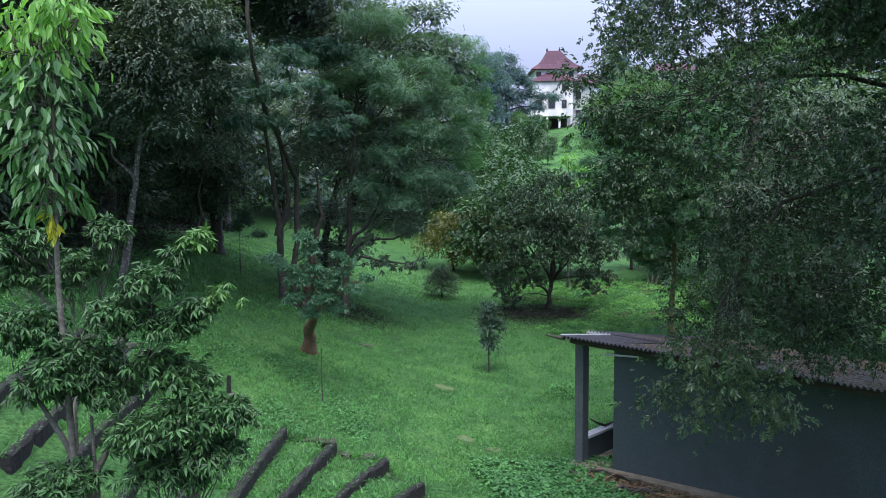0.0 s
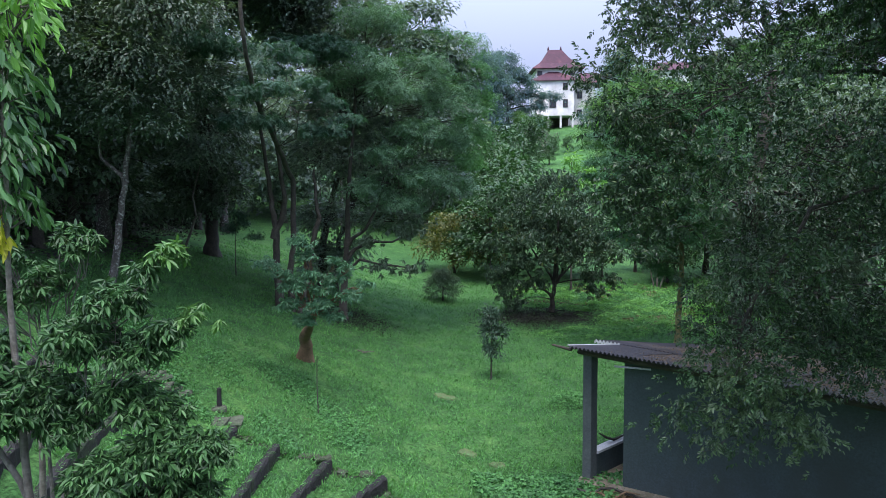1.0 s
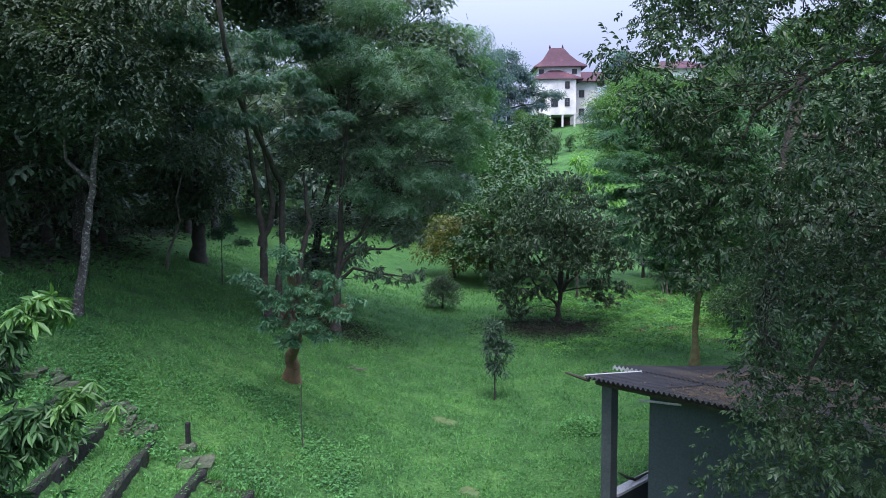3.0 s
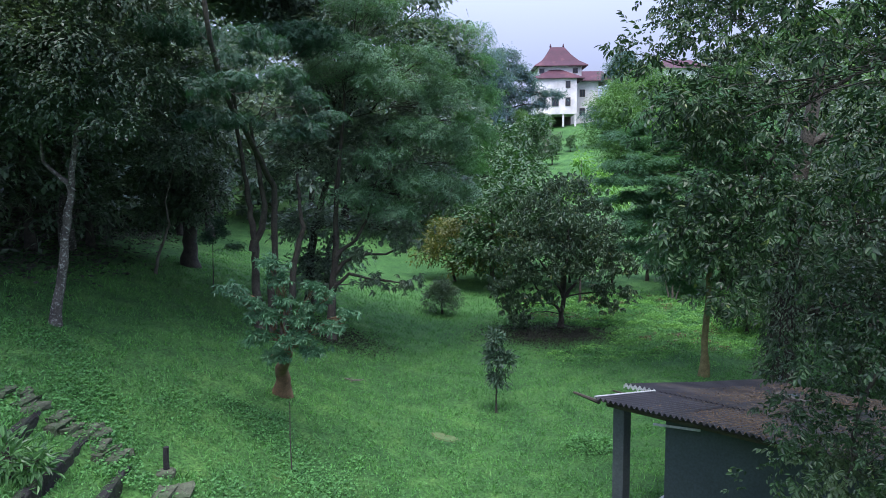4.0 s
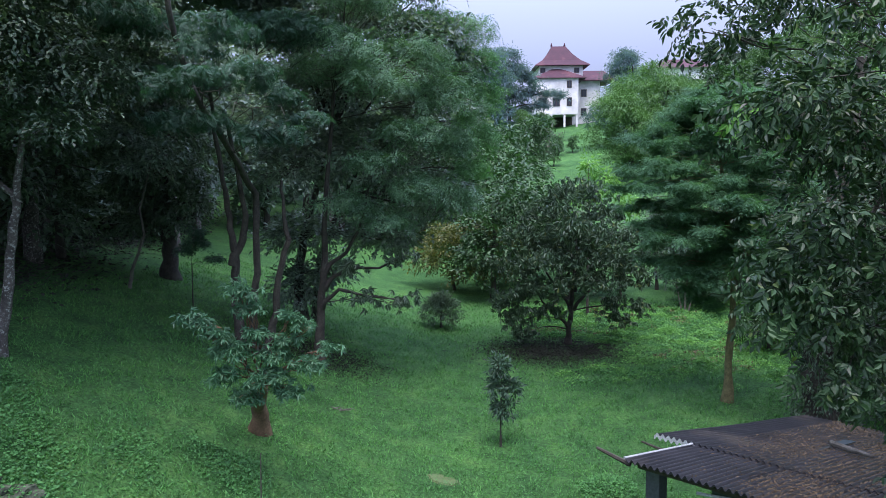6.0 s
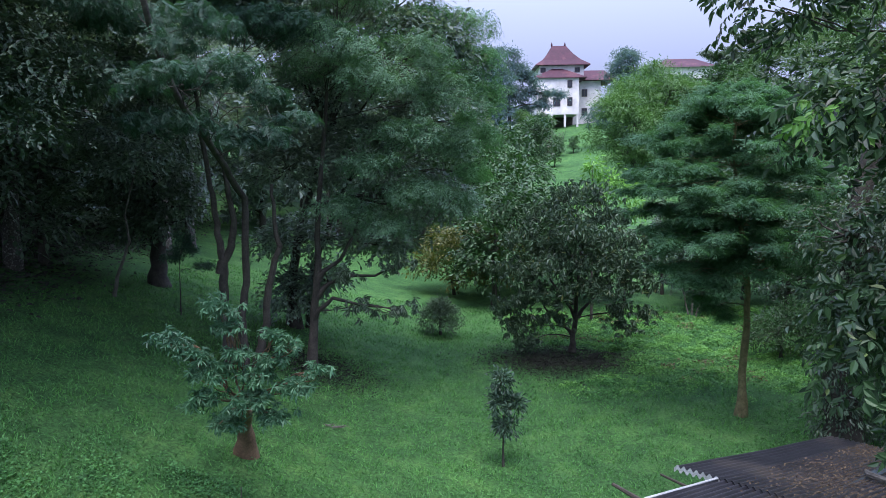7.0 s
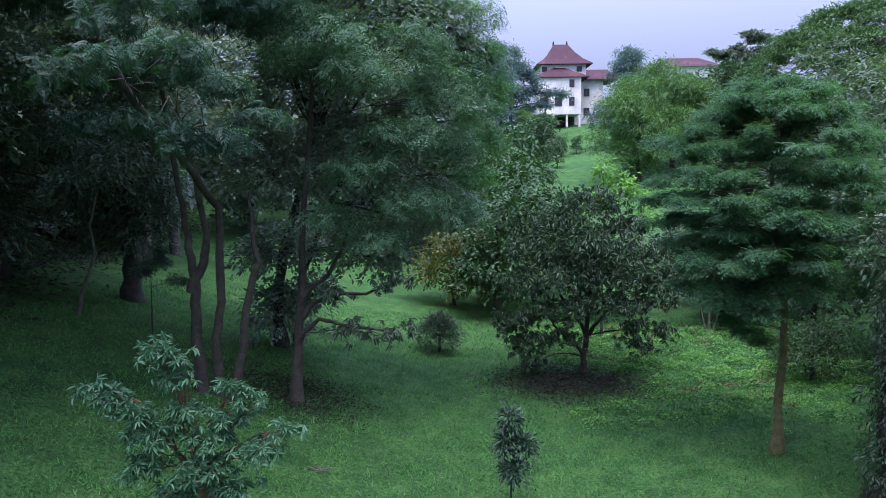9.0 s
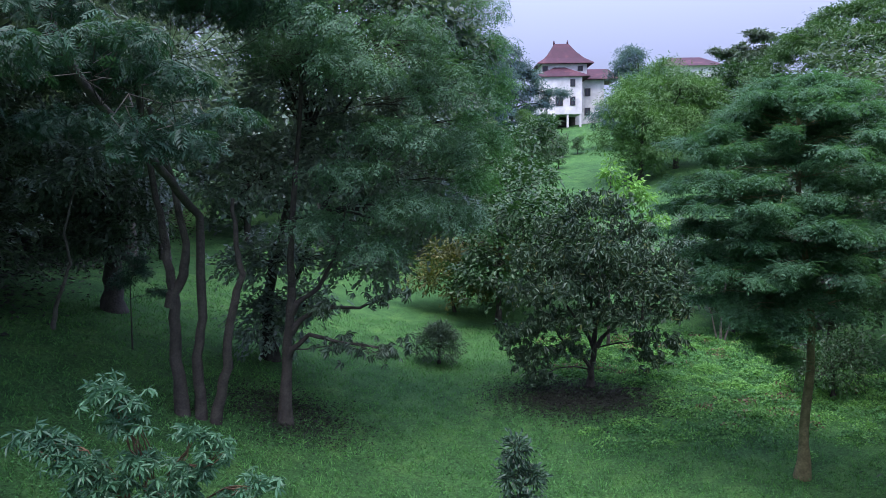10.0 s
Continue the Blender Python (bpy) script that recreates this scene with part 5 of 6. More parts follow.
# high canopy added mostly out of view to shade the bank and lawn
tree("added_canopy_tree", "tall added tree, mostly unseen, whose high dense crown shades the bank", "tree", up(-12.5, 14.5, (0.2, 0, 3.0), (0.8, 0.4, 6.0), (2.4, 1.0, 9.0), (5.0, 2.0, 11.0)), 0.28,
     blobs((-8.2, 15.6, 12.7, 2.0, 0.6), (-3.6, 17.4, 12.3, 1.6, 0.8), (-6.2, 17.6, 12.3, 1.8, 0.9), (-6.4, 20.4, 12.8, 2.5, 1.0), (-4.8, 22.2, 12.9, 1.5, 0.7), (-9.2, 19.5, 12.0, 2.4, 1.2), (-10.8, 17.2, 11.5, 2.0, 1.0), (-6.5, 23.5, 12.8, 2.6, 1.0), (-9.5, 23.0, 12.4, 2.6, 1.0), (-10.5, 13.5, 11.0, 1.9, 0.8), (3.6, 19.4, 13.9, 1.9, 0.5), (3.0, 22.6, 14.6, 1.9, 0.5), (-5.7, 24.2, 11.2, 1.6, 0.8), (-5.4, 10.8, 11.2, 1.6, 0.5), (-8.0, 10.4, 11.0, 1.8, 0.6)),
     TUFT, 0.32, 1800, 9, 0.3, LEAF_DARK, BARK_LICHEN, 0.3, 0.6, 1.2, 114, twigs=0.2)

tree("spreading_tree", "spreading dark tree with low feathery branches", "tree", up(-3.37, 21.4, (0.1, 0, 1.5), (0.25, 0, 2.7), (0.32, 0, 4.2), (0.6, 0.0, 7.0)), 0.13,
     [(-1.5, 19.8, 8.3, 0.9, 1.2, 0.4), (-0.45, 20.7, 9.0, 0.8, 1.1, 0.4), (0.05, 21.1, 8.1, 0.85, 1.2, 0.5), (-0.8, 20.7, 7.2, 0.9, 1.2, 0.35), (0.3, 22.0, 7.0, 0.8, 1.2, 0.45), (-1.65, 20.4, 6.5, 0.7, 1.0, 0.25), (-0.65, 21.2, 5.8, 0.9, 1.1, 0.3), (-2.4, 20.9, 5.5, 0.8, 1.0, 0.25), (-1.5, 20.9, 5.0, 0.7, 0.9, 0.2), (0.2, 22.0, 5.5, 0.8, 1.0, 0.4), (-1.05, 21.0, 4.0, 0.5, 0.45, 0.16), (-2.05, 21.0, 2.95, 0.55, 0.45, 0.16), (-1.15, 20.9, 2.9, 0.55, 0.45, 0.16), (-2.2, 21.2, 3.75, 0.5, 0.45, 0.2), (-2.6, 21.0, 8.8, 1.3, 1.4, 0.4), (0.5, 22.2, 8.6, 0.5, 0.6, 0.4), (-2.0, 19.0, 8.9, 0.8, 0.9, 0.25)] + blobs((-2.0, 20.2, 10.3, 1.3, 0.4)),
     FAN, 0.25, 560, 4, 0.17, LEAF_SPREAD, BARK, 0.6, 0.6, 1.2, 111, young=LEAF_SHADE, young_lobes=(10, 11, 12, 13), young_piece=whorl(7, 0.32, -38, 9), young_size=0.17, young_label="dark drooping leaves on the low branches", limbs=0.28, thin=0.45,
     stems=[[(-3.26, 21.4, 2.75), (-2.75, 21.2, 3.2), (-2.1, 21.1, 3.05), (-1.2, 21.0, 2.95)], [(-3.13, 21.4, 3.75), (-2.55, 21.4, 4.15), (-2.15, 21.4, 4.9), (-1.9, 21.3, 5.8)], [(-3.18, 21.4, 3.3), (-2.5, 21.3, 3.75), (-1.7, 21.2, 3.75), (-1.0, 21.1, 4.05)]], twigs=0.5, hollow=0.3, wild=0.75)

# Added tree: its bright leaves stand for the spreading tree's lit right side.
tree("lit_edge_tree", "added tree with bright feathery leaves for the lit edge of the spreading crown", "tree", up(-4.3, 25.6, (0.2, 0, 2.0), (1.4, -0.6, 4.6), (3.6, -1.8, 6.4), (4.6, -2.4, 7.6)), 0.1,
     blobs((0.92, 23.00, 10.15, 0.42, 0.35), (0.29, 23.00, 10.39, 0.42, 0.22), (1.16, 23.00, 9.25, 0.39, 0.42), (1.33, 23.00, 8.16, 0.39, 0.45), (0.91, 23.00, 8.62, 0.39, 0.32), (1.18, 23.00, 7.16, 0.39, 0.42), (0.55, 23.00, 9.53, 0.48, 0.32), (0.72, 23.00, 7.62, 0.42, 0.35), (0.80, 23.00, 6.24, 0.48, 0.35), (-0.26, 23.00, 10.61, 0.39, 0.16), (-0.9, 22.8, 10.3, 0.5, 0.3), (-1.7, 22.6, 10.8, 0.55, 0.3), (-2.5, 22.6, 10.6, 0.5, 0.25), (-1.2, 22.4, 9.6, 0.5, 0.25), (-0.2, 22.6, 9.9, 0.5, 0.3), (-3.1, 22.4, 11.0, 0.5, 0.25), (0.2, 22.4, 8.9, 0.4, 0.25)),
     FAN, 0.2, 400, 5, 0.16, LEAF_LIT_EDGE, BARK, 0.6, 0.7, 1.2, 142, limbs=0.3, twigs=0.3, hollow=0.2, wild=0.75)

# shaded trees behind them
tree("shaded_tree", "dense dark tree in the shade of the bank", "tree", up(-4.7, 25.3, (0.0, 0, 1.5), (0.3, 0, 3.0), (1.2, 0, 6.0)), 0.2,
     [(-2.2, 24.5, 6.6, 1.8, 1.3, 1.3), (-0.6, 24.6, 7.6, 1.4, 1.2, 1.2), (-0.3, 24.6, 5.4, 1.3, 1.2, 1.0), (-3.6, 24.5, 8.4, 1.8, 1.3, 1.2), (-2.0, 24.5, 4.2, 1.4, 1.0, 0.7), (-4.6, 24.0, 6.4, 1.5, 1.2, 1.0), (-1.6, 24.6, 9.2, 1.5, 1.2, 0.9)] + blobs((-4.8, 22.6, 11.3, 1.2, 0.7), (-3.2, 22.6, 11.2, 1.1, 0.7), (-1.9, 22.4, 11.0, 0.7, 0.5), (-1.2, 22.4, 10.0, 0.9, 0.5), (0.0, 22.4, 9.6, 0.8, 0.5), (0.6, 22.6, 9.0, 0.5, 0.4), (-4.6, 22.6, 10.2, 1.0, 0.5), (-3.2, 22.6, 10.2, 1.0, 0.5), (-2.2, 22.5, 10.3, 0.7, 0.4), (-0.9, 22.4, 11.15, 0.35, 0.08), (-0.2, 22.4, 11.2, 0.22, 0.05), (-4.09, 23.50, 9.94, 0.66, 0.43), (-4.57, 23.50, 10.60, 0.66, 0.43), (-3.45, 23.50, 10.40, 0.66, 0.39), (-2.71, 23.50, 10.03, 0.56, 0.36), (-4.6, 25.0, 2.6, 0.9, 0.9), (-4.5, 25.0, 4.2, 1.2, 0.8), (-3.6, 25.2, 3.0, 0.6, 0.7)),
     PAIR, 0.17, 1000, 20, 0.24, LEAF_DARK, BARK, 0.3, 0.7, 1.1, 115, twigs=0.3)


# dense dark tree, crooked stem and slim sapling on the bank
tree("dense_tree", "dark broad-trunked tree with a dense low crown", "tree", up(-8.95, 25.5, (0.05, 0, 1.2), (0.0, 0, 2.6), (0.1, 0, 4.5), (0.0, 0, 6.5)), 0.27,
     blobs((-8.9, 25.3, 6.2, 1.6, 0.9), (-9.0, 25.3, 7.6, 1.8, 1.0), (-8.2, 25.2, 5.4, 0.9, 0.5), (-9.6, 25.2, 5.6, 1.0, 0.6), (-8.9, 25.3, 9.2, 2.0, 1.0), (-9.5, 25.1, 4.7, 0.9, 0.5), (-8.4, 25.0, 4.9, 0.8, 0.45)),
     PAIR, 0.17, 420, 18, 0.22, LEAF_SHADE, BARK, 0.4, 0.8, 1.1, 122, flare=1.45, twigs=0.2)
tree("crooked_tree", "thin crooked pale tree bare of low leaves", "tree", up(-8.95, 22.7, (0.1, 0, 0.5), (0.3, 0, 1.0), (0.5, 0, 1.5), (0.42, 0, 2.2), (0.8, 0, 3.5)), 0.055,
     blobs((-8.2, 22.6, 6.4, 0.8, 0.4), (-7.8, 22.6, 6.9, 0.7, 0.4), (-8.7, 22.6, 7.2, 0.8, 0.4)), PAIR, 0.15, 60, 16, 0.18, LEAF_DARK, BARK_PALE, 0.4, 0.8, 1.1, 123, flare=1.2, twigs=0.5, limbs=0.5)
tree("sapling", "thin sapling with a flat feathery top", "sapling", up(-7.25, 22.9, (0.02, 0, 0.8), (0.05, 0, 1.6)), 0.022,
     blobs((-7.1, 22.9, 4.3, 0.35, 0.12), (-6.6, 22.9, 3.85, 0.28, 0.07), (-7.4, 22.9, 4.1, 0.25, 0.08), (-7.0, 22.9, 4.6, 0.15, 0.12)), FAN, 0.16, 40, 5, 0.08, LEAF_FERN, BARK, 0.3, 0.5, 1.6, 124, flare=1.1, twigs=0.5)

# pale leaning tree on the bank
tree("leaning_tree", "slim crooked tree with a pale lichen-covered trunk", "tree", up(-7.85, 15.6, (0.2, 0, 1.0), (0.4, 0, 2.0), (0.58, 0, 3.0), (0.75, 0.1, 4.4), (0.7, 0.3, 6.5)), 0.1,
     blobs((-7.2, 15.2, 8.3, 1.5, 0.7), (-8.6, 15.4, 8.9, 1.6, 0.8), (-6.3, 15.4, 9.4, 1.5, 0.8), (-7.6, 16.2, 10.2, 1.9, 0.8), (-9.4, 15.2, 7.4, 1.2, 0.5), (-6.0, 16.0, 7.8, 0.9, 0.4), (-6.7, 14.9, 7.5, 0.8, 0.5), (-6.2, 15.0, 6.9, 0.5, 0.3), (-7.7, 15.0, 8.0, 0.7, 0.5), (-7.2, 14.9, 7.1, 0.5, 0.3), (-8.1, 15.0, 7.3, 0.5, 0.3)),
     PAIR, 0.1, 760, 34, 0.22, LEAF_SHADE, BARK_LICHEN, 0.4, 0.7, 1.1, 121, flare=1.4, twigs=0.25, limbs=0.45, stems=[[(-7.3, 15.6, 5.8), (-7.65, 15.6, 6.1), (-7.85, 15.6, 6.3), (-7.8, 15.6, 7.2)]], thin=0.55)


# leafy shrub among the terraces
tree("leafy_shrub", "low shrub with long light green leaves", "shrub", up(-5.3, 10.3, (0.02, 0, 0.2), (0.0, 0, 0.45)), 0.02,
     blobs((-5.35, 10.3, 2.56, 0.3, 0.16), (-5.1, 10.4, 2.41, 0.25, 0.14), (-5.6, 10.2, 2.46, 0.25, 0.14)), LANCE, 0.14, 60, 9, 0.1, LEAF_HANG, BARK, 0.2, 0.8, 1.2, 126, flare=1.1, twigs=0.5)
trng = np.random.default_rng(61)
for i in range(5):
    acc = Acc()
    a, o = trng.uniform(-0.5, 0.4), np.array([-2.42 + trng.normal(0, 0.12), 18.6 + trng.normal(0, 0.1), 0.0])
    o[2] = height(o[0], o[1]) + 0.035
    d = np.array([math.cos(a), math.sin(a), 0.02]) * trng.uniform(0.15, 0.32)
    tube(acc, bent(o - d, o + d, trng, 5, 0.0, 0.05), [0.008, 0.011, 0.011, 0.008, 0.004], 5)
    solo("dead_twig", acc, BARK_PALE, tuple(o), "dry twig fallen on the lawn", "twig", "dead twigs on the lawn")


# ---- woods ----
def wood_tree(name, label, seed, tall, wide, leaf, bark, radius, crown_low, clumps=420, per=9, piece=None, size=0.34, spread=0.34):
    """A tree at the origin of the woods, to be copied; its foot is at 0, 0, 0."""
    rng = random.Random(seed)
    lobes = []
    for i in range(9):
        a, f = rng.uniform(0, 6.28), i / 8
        z = crown_low + (tall - crown_low) * (0.12 + 0.76 * f)
        k = wide * (0.62 if 0.15 < f < 0.85 else 0.4)
        lobes.append((math.cos(a) * k * 0.8, math.sin(a) * k * 0.8, z, wide * rng.uniform(0.45, 0.62), wide * rng.uniform(0.45, 0.62), (tall - crown_low) * rng.uniform(0.16, 0.24)))
    return tree(name, label, "tree", [(0, 0, 0), (rng.uniform(-0.2, 0.2), 0, tall * 0.3), (rng.uniform(-0.4, 0.4), 0.2, tall * 0.6), (rng.uniform(-0.5, 0.5), 0, tall * 0.85)], radius,
                lobes, piece or TUFT, size, clumps, per, spread, leaf, bark, 0.3, 0.7, 1.2, seed, "trees of the woods", twigs=0.12)


def plant(ob, places, rng):
    """Moves ob to the first place and copies it to the others; a place is x, y, scale."""
    for i, (x, y, s) in enumerate(places):
        m = Matrix.Translation((x, y, height(x, y) - 0.05)) @ Matrix.Rotation(rng.uniform(0, 6.28), 4, "Z")
        o = ob if i == 0 else copy_thing(ob, m)
        o.matrix_basis = m @ Matrix.Diagonal((s, s, s, 1))


prng = random.Random(77)
dark_a = wood_tree("woodland_tree", "tall dark woodland tree with a dense crown", 201, 11.0, 3.4, LEAF_DARK, BARK_LICHEN, 0.13, 3.6, 300, 14, PAIR, 0.22, 0.26)
plant(dark_a, [(-13.5, 18.5, 1.1), (-11.2, 31.5, 1.1), (-15.5, 30.0, 1.2), (-7.0, 45.0, 1.0), (-20, 24, 1.3), (-12.0, 12.5, 1.2)], prng)
dark_b = wood_tree("woodland_tree", "tall dark woodland tree with feathery foliage", 202, 12.5, 3.8, LEAF_DARK, BARK_LICHEN, 0.17, 3.0, 190, 9, BIGFROND, 0.28, 0.28)
plant(dark_b, [(-11.5, 22.5, 1.05), (-12.0, 36.0, 1.15), (-18, 17, 1.2), (-9.0, 47.0, 1.1), (-17, 40, 1.3)], prng)
mid_a = wood_tree("bushy_tree", "bushy mid-green tree with low leafy crown", 203, 5.0, 2.2, LEAF_MID, BARK, 0.12, 0.9, 200, 13, PAIR, 0.22, 0.26)
plant(mid_a, [(2.2, 33.5, 1.0), (5.6, 33.5, 0.95), (10.6, 31.5, 0.7), (4.0, 38.0, 1.2), (13.0, 33.0, 1.2), (1.2, 45.0, 1.3), (14.5, 26.5, 1.2), (16.5, 40.0, 1.4), (-3.0, 45.0, 1.6), (3.0, 46.0, 1.5), (7.2, 62.0, 1.3), (27.0, 50.0, 1.6), (32.0, 54.0, 1.8), (38.0, 52.0, 1.8), (13.2, 100.0, 0.6), (9.6, 88.0, 0.6), (11.0, 84.0, 0.55), (13.6, 82.5, 0.45), (12.0, 76.0, 0.5), (9.4, 72.0, 0.7), (15.6, 84.0, 0.4), (26.0, 78.0, 1.5), (28.3, 76.0, 1.65), (30.8, 77.0, 1.6)], prng)
thicket_a = wood_tree("thicket_tree", "dense dark thicket tree leafy to the ground", 208, 8.5, 3.4, LEAF_DARK, BARK, 0.18, 0.4, 170, 6, None, 0.5)
plant(thicket_a, [(-14.5, 28, 1.0), (-18, 33, 1.1), (-15, 40, 1.1), (-10.5, 43, 1.0), (-6.5, 46, 1.0), (-1.5, 50, 0.9), (-20, 27, 1.2), (-23, 38, 1.3), (0.8, 52, 1.0), (-4, 54, 1.2), (-12.5, 33.5, 0.9), (-16.5, 31, 1.0), (-19, 43, 1.2), (-13.8, 25.5, 0.7), (-22, 46, 1.5), (-26, 52, 1.6), (-28, 44, 1.5), (-18, 50, 1.4), (-24, 34, 1.4), (-31, 38, 1.6), (-13, 52, 1.3)], prng)
shrub_a = wood_tree("shade_shrub", "tall dark shrub leafy to the ground", 209, 7.0, 2.6, LEAF_SHADE, BARK, 0.12, 0.3, 230, 10, PAIR, 0.21, 0.26)
plant(shrub_a, [(-15, 23, 1.2), (-13.5, 16.0, 1.1), (-12.7, 20.0, 0.9), (-17, 15.5, 1.2), (11.9, 13.8, 0.9), (13.5, 24, 1.0), (15, 21, 1.2), (12.6, 18.0, 1.0), (12.4, 28.5, 0.8), (17, 33, 1.3), (20, 41, 1.5), (17, 27, 1.2), (-10.8, 17.8, 1.0), (-11.4, 20.6, 1.0), (-11.6, 24.0, 0.9), (-10.4, 14.8, 1.0), (10.5, 19.4, 0.62), (11.9, 21.4, 0.8), (9.6, 17.6, 0.5), (8.0, 33.8, 0.5), (11.6, 33.4, 0.5), (13.6, 31.2, 0.55), (10.0, 34.8, 0.6), (6.2, 35.0, 0.5)], prng)
yellow_a = wood_tree("yellowing_tree", "small tree with yellowing spreading foliage", 204, 3.2, 2.2, LEAF_YELLOW, BARK, 0.07, 0.4, 200, 16, PAIR, 0.15, 0.22)
plant(yellow_a, [(0.5, 35.5, 1.0), (2.4, 36.5, 0.9)], prng)
light_a = wood_tree("light_green_tree", "light green bushy tree on the far slope", 205, 8.5, 4.2, LEAF_SLOPE, BARK, 0.2, 0.6, 800, 26, PAIR, 0.17, 0.32)
plant(light_a, [(17.5, 66.0, 1.0), (22.0, 70.0, 1.05), (11.0, 92.0, 0.5), (14.7, 100.0, 0.36)], prng)
far_a = wood_tree("far_tree", "large distant tree with haze-tinted rounded crown", 206, 12.0, 6.0, LEAF_FAR, BARK, 0.35, 2.0, 420, 30, PAIR, 0.32, 0.5)
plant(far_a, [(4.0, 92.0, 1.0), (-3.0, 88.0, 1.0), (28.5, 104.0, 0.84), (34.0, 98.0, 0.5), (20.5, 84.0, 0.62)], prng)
tree("far_tree", "large distant tree with a haze-tinted crown beside the mansion", "tree", up(9.2, 98.0, (0.2, 0, 3.0), (0.0, 0, 6.0), (0.3, 0, 9.0)), 0.35,
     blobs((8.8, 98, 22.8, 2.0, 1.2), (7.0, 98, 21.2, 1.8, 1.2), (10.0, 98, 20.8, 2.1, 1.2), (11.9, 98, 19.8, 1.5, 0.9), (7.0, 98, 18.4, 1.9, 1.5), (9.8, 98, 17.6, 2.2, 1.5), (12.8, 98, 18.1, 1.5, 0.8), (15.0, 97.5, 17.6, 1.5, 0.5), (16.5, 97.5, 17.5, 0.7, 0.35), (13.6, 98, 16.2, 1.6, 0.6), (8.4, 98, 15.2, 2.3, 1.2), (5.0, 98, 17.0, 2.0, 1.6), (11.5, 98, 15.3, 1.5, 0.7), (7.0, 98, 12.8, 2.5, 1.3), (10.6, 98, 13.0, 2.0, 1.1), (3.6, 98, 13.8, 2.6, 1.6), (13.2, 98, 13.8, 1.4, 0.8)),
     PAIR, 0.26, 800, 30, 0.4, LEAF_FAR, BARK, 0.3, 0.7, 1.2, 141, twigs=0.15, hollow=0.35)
# wide domed rain tree on the far right slope
drng = random.Random(12)
dome = []
for i in range(210):
    a, e = drng.uniform(0, 6.283), math.asin(drng.uniform(0.05, 1.0))
    r = drng.uniform(1.0, 2.2)
    dome.append((39 + 14.0 * math.cos(e) * math.cos(a), 61 + 11.0 * math.cos(e) * math.sin(a), 10.6 + 9.8 * math.sin(e), r, r, r * 0.36))
tree("rain_tree", "huge spreading rain tree with layered domed canopy", "tree", up(38, 60, (0.2, 0, 3.0), (0.0, 0, 6.0), (0.3, 0, 9.0)), 0.6, dome,
     PAIR, 0.2, 4200, 24, 0.3, LEAF_RAIN, BARK, 0.2, 0.4, 2.0, 207, limbs=0.2, twigs=0.0, hollow=0.4)
tree("light_green_tree", "broad light yellow-green tree below the rain tree", "tree", up(25.5, 48.0, (0.1, 0, 3.0), (0.0, 0, 6.0)), 0.22,
     blobs((24.2, 48.0, 11.0, 1.2, 0.7), (25.6, 48.0, 11.9, 1.5, 0.8), (27.2, 48.0, 12.2, 1.6, 0.9), (29.0, 48.2, 12.0, 1.6, 1.0), (24.8, 47.6, 10.0, 1.5, 0.9), (26.8, 47.4, 10.6, 1.8, 1.0), (28.8, 47.6, 10.4, 1.8, 1.0)),
     PAIR, 0.17, 380, 24, 0.28, LEAF_SLOPE, BARK, 0.3, 0.7, 1.2, 211, twigs=0.1)
tree("flat_topped_tree", "dark flat-topped tree against the sky", "tree", up(36.6, 90, (0.3, 0, 5.0), (0.2, 0, 9.0)), 0.3,
     [(34.2, 90, 21.3, 1.0, 1.5, 0.25), (35.4, 90, 21.0, 1.2, 1.8, 0.5), (36.6, 90, 21.9, 1.0, 1.5, 0.35), (38.2, 90, 23.5, 1.3, 1.5, 0.45), (39.4, 90, 23.0, 1.4, 1.8, 0.5), (35.8, 90, 20.0, 1.5, 2.0, 0.7), (37.8, 90, 20.6, 1.8, 2.2, 0.8), (39.6, 90, 21.2, 1.8, 2.2, 0.9), (33.4, 90, 21.6, 0.6, 0.8, 0.15), (37.4, 90, 18.6, 2.6, 2.4, 1.2)],
     PAIR, 0.3, 420, 20, 0.26, LEAF_SHADE, BARK, 0.2, 0.4, 1.4, 208, twigs=0.3, hollow=0.2)


# tall shoots with pale leaves behind the round-headed tree
tree("pale_shoots", "slim young tree with pale yellow-green leaf shoots", "sapling", up(5.7, 30.1, (0.0, 0, 2.0), (0.05, 0, 4.0), (0.0, 0, 5.8)), 0.05,
     [(5.7, 30.1, 6.4, 0.22, 0.25, 0.4), (6.3, 30.0, 6.0, 0.4, 0.3, 0.22), (6.8, 30.0, 5.5, 0.5, 0.4, 0.3), (5.6, 30.0, 5.4, 0.6, 0.4, 0.35), (7.2, 30.1, 4.8, 0.5, 0.4, 0.3)],
     lance(0.42, 0.08, 0.2), 0.19, 70, 16, 0.15, LEAF_LIGHT, BARK, 0.6, 0.9, 0.6, 116, twigs=0.6)

# leafless shrub on the far lawn
bare = thing("bare_shrub", (12.6, 85.0, height(12.6, 85.0)), "leafless pale shrub with spreading twigs", "shrub")
brng = np.random.default_rng(44)
acc = Acc()
for i in range(26):
    foot = np.array([12.6 + brng.normal(0, 0.5), 85.0 + brng.normal(0, 0.4), height(12.6, 85.0) - 0.1])
    a = brng.uniform(0, 6.28)
    tip = foot + np.array([math.cos(a) * brng.uniform(0.8, 3.2), math.sin(a) * 1.0, brng.uniform(1.2, 2.8)])
    line = bent(foot, tip, brng, 6, 0.08)
    tube(acc, line, np.linspace(0.07, 0.02, 6), 5)
    for j in range(3):
        s = line[brng.integers(2, 6)]
        tube(acc, bent(s, s + brng.normal(0, 0.5, 3) + (0, 0, 0.5), brng, 4), np.linspace(0.03, 0.012, 4), 4)
part("twigs", acc, BARK_PALE, bare)


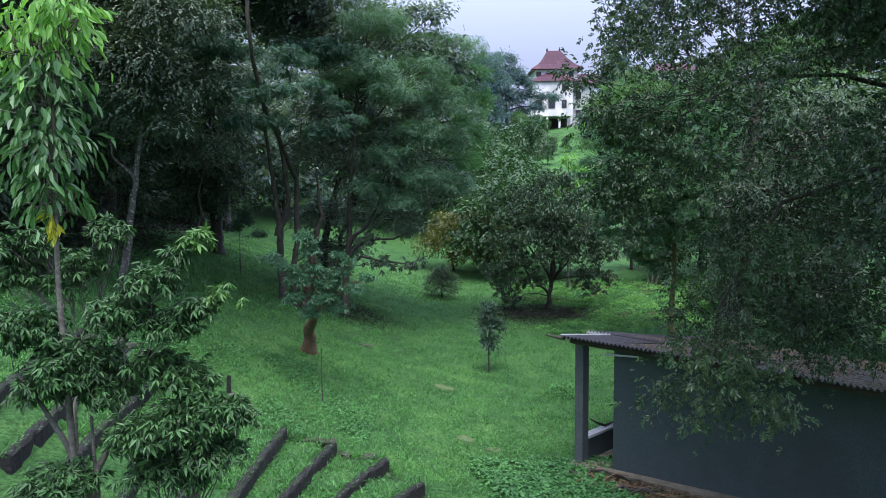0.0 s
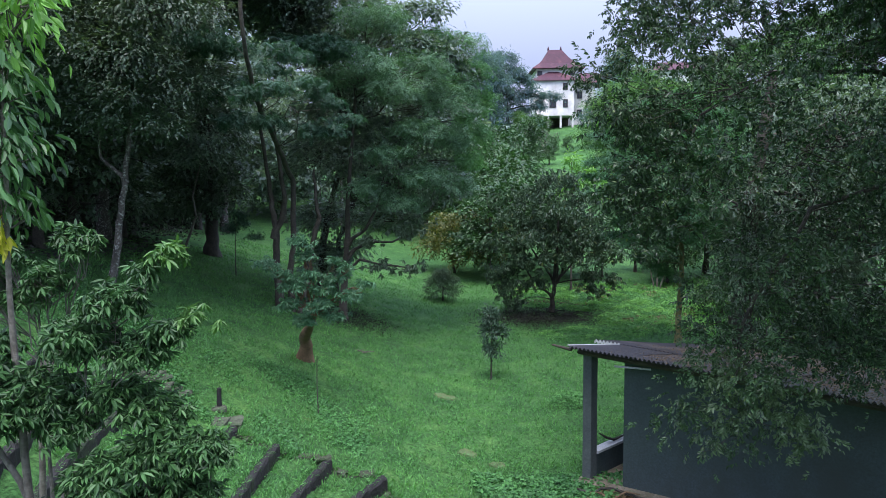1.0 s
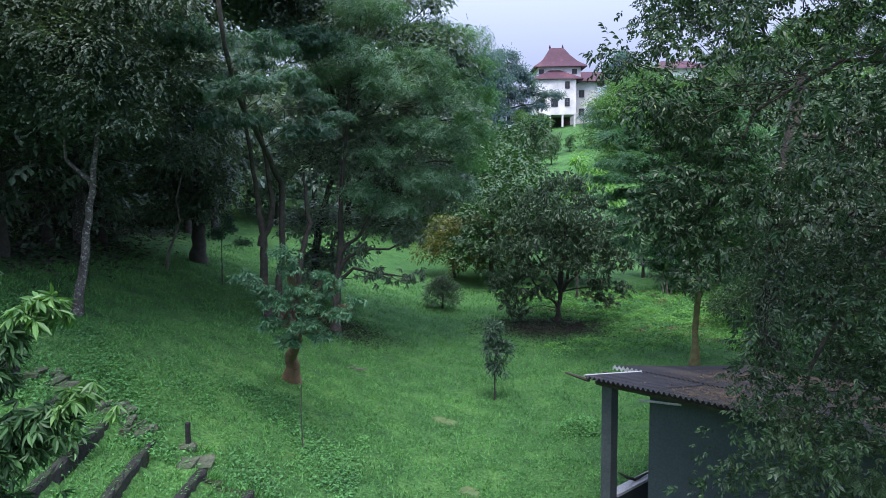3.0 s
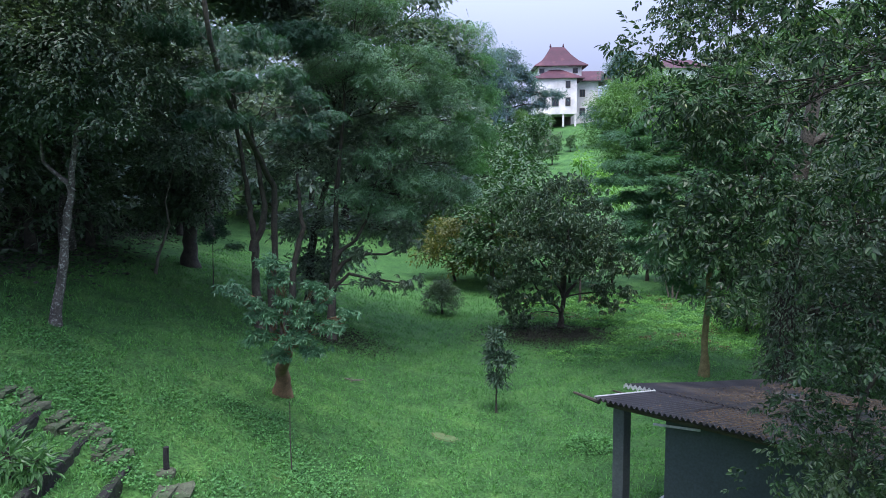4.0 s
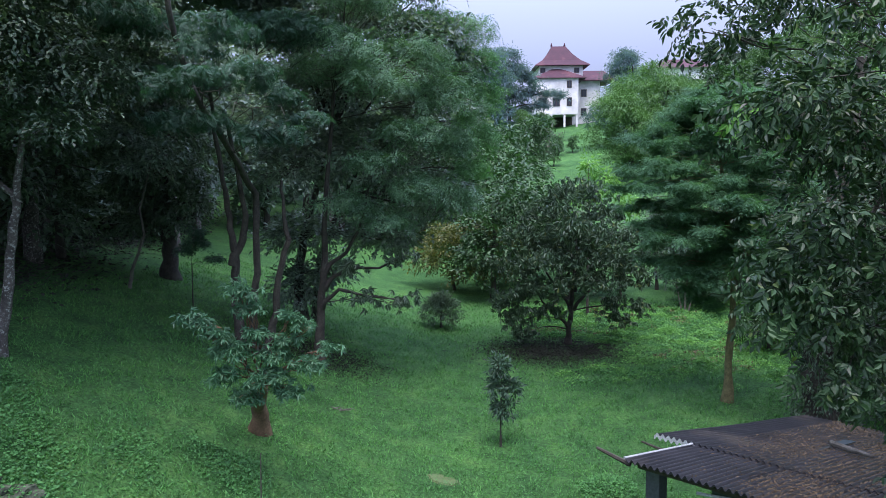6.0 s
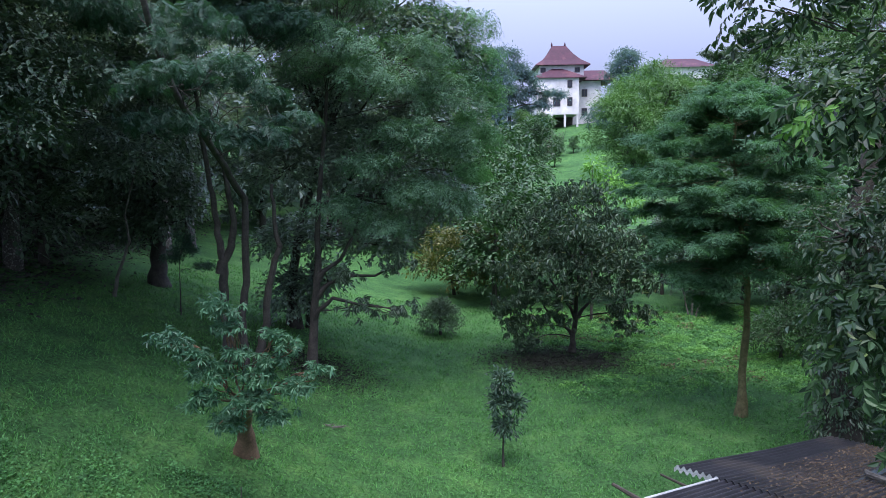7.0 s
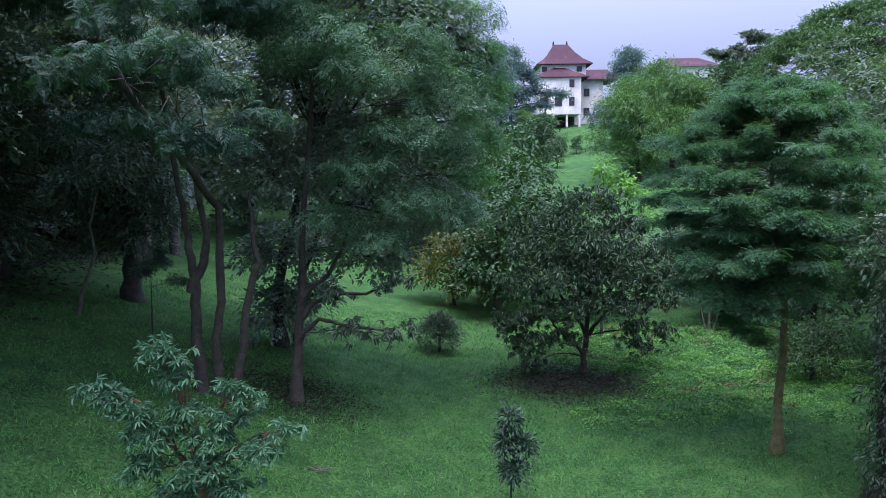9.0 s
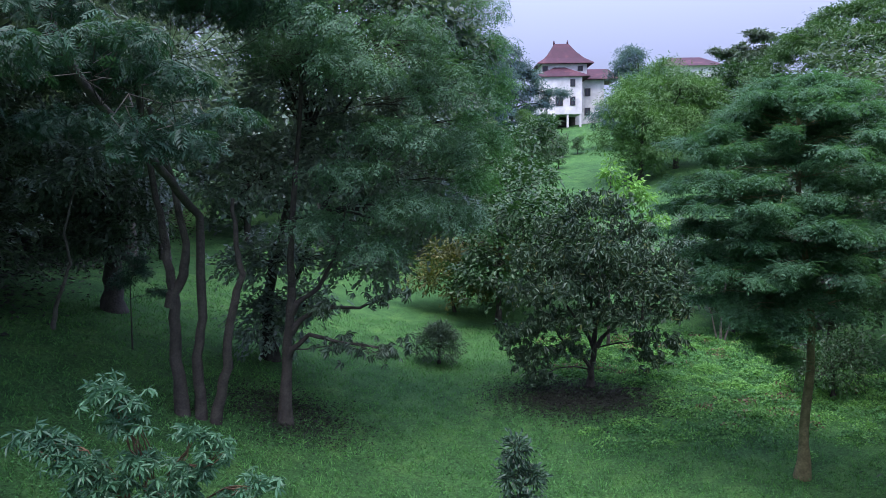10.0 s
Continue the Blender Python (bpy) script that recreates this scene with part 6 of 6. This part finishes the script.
# ---- mansion on the hill ----
BX, BY = 18.6, 110.0
BZ = height(BX, BY)
mansion = thing("white_mansion", (BX, BY, BZ), "white three-storey mansion with flared red tiled roofs", "house")


def wall_box(x0, x1, y0, y1, z0, z1, name="wall"):
    acc = Acc()
    slab_box = [(x0, y0), (x1, y0), (x1, y1), (x0, y1)]
    acc.add([(x, y, z) for z in (z0, z1) for x, y in slab_box], [(3, 2, 1, 0), (4, 5, 6, 7), (0, 1, 5, 4), (1, 2, 6, 5), (2, 3, 7, 6), (3, 0, 4, 7)])
    return part(name, acc, WHITE_WALL, mansion)


def hip_roof(cx, cy, rings):
    """Rings of (half width, half depth, z) from the eave up."""
    v, f = [], []
    for i, (w, d, z) in enumerate(rings):
        v += [(cx - w, cy - d, z), (cx + w, cy - d, z), (cx + w, cy + d, z), (cx - w, cy + d, z)]
        if i:
            o = 4 * (i - 1)
            f += [(o + k, o + (k + 1) % 4, o + 4 + (k + 1) % 4, o + 4 + k) for k in range(4)]
    o = 4 * (len(rings) - 1)
    f += [(o, o + 1, o + 2, o + 3), (3, 2, 1, 0)]
    acc = Acc()
    acc.add(v, f)
    return part("roof", acc, TILE_RED, mansion, "flared red tiled roof")


def house_window(x, y, z, w, h, bars=2):
    acc = Acc()
    box(acc, x, y - 0.03, z, w, 0.08, h)
    win = part("window", acc, DARK_WOOD, mansion, "dark framed window")
    for i in range(bars):
        acc = Acc()
        pw = (w - 0.12) / bars
        box(acc, x - w / 2 + 0.06 + pw * (i + 0.5), y - 0.075, z, pw - 0.08, 0.03, h - 0.14)
        part("pane", acc, GLASS, win)


wall_box(14.5, 20.9, 107.0, 113.0, BZ + 1.73, BZ + 7.4)
wall_box(15.2, 22.0, 109.0, 116.0, BZ + 7.4, BZ + 9.6, "upper_wall")
wall_box(21.0, 25.5, 112.5, 118.0, BZ + 0.5, BZ + 7.6, "wing_wall")
hip_roof(18.7, 112.5, [(4.25, 4.2, BZ + 9.4), (4.2, 4.1, BZ + 9.55), (3.0, 2.9, BZ + 10.4), (2.0, 1.8, BZ + 11.5), (1.1, 0.3, BZ + 13.0)])
hip_roof(17.9, 109.6, [(4.2, 2.95, BZ + 7.2), (4.1, 2.9, BZ + 7.32), (0.35, 0.3, BZ + 9.1)])
hip_roof(24.4, 115.0, [(3.4, 3.4, BZ + 7.5), (3.3, 3.3, BZ + 7.65), (2.2, 0.2, BZ + 9.5)])
for x in (17.6, 19.7):
    acc = Acc()
    tube(acc, [(x, 112.5, BZ + 12.8), (x, 112.5, BZ + 13.2), (x, 112.5, BZ + 13.6)], [0.12, 0.16, 0.03], 8)
    part("finial", acc, TILE_RED, mansion, "clay ridge finial")
for x in (14.8, 16.8, 18.8, 20.7):
    acc = Acc()
    box(acc, x, 107.2, BZ + 0.8, 0.3, 0.3, 2.0, 0, 0.03)
    part("column", acc, WHITE_WALL, mansion, "white square column")
for x, z, w, h in ((17.5, 3.6, 1.1, 1.3), (19.5, 3.65, 0.8, 1.3), (15.4, 3.6, 1.1, 1.3), (19.5, 6.3, 0.75, 1.1)):
    house_window(x, 107.0, BZ + z, w, h)
for x in (15.7, 21.0):
    house_window(x, 109.0, BZ + 8.7, 0.8, 0.75)
for z in (2.6, 5.6):
    house_window(22.9, 112.5, BZ + z, 0.9, 1.2)
# Dark sheet added behind the columns to stand for the open undercroft's shade.
acc = Acc()
box(acc, 18, 112.0, BZ + 0.9, 5.8, 0.2, 1.7)
part("undercroft_shade_sheet", acc, DARK_WOOD, mansion)

lodge = thing("red_roofed_house", (40.5, 122.0, height(36, 122)), "distant white house with a low red roof", "house")
lz = height(36, 122) + 0.5
acc = Acc()
box(acc, 41.5, 122.0, lz + 3.5, 9.0, 8.0, 7.4)
part("wall", acc, WHITE_WALL, lodge)
acc = Acc()
acc.add([(36.3, 117.3, lz + 7.1), (46.7, 117.3, lz + 7.1), (46.7, 126.7, lz + 7.1), (36.3, 126.7, lz + 7.1), (39.0, 122, lz + 9.2), (44.0, 122, lz + 9.2)], [(0, 1, 5, 4), (2, 3, 4, 5)])
acc.add([(36.3, 117.3, lz + 7.1), (39.0, 122, lz + 9.2), (36.3, 126.7, lz + 7.1), (46.7, 117.3, lz + 7.1), (46.7, 126.7, lz + 7.1), (44.0, 122, lz + 9.2)], [(0, 1, 2), (3, 4, 5)])
part("roof", acc, TILE_RED, lodge, "low red hipped roof")
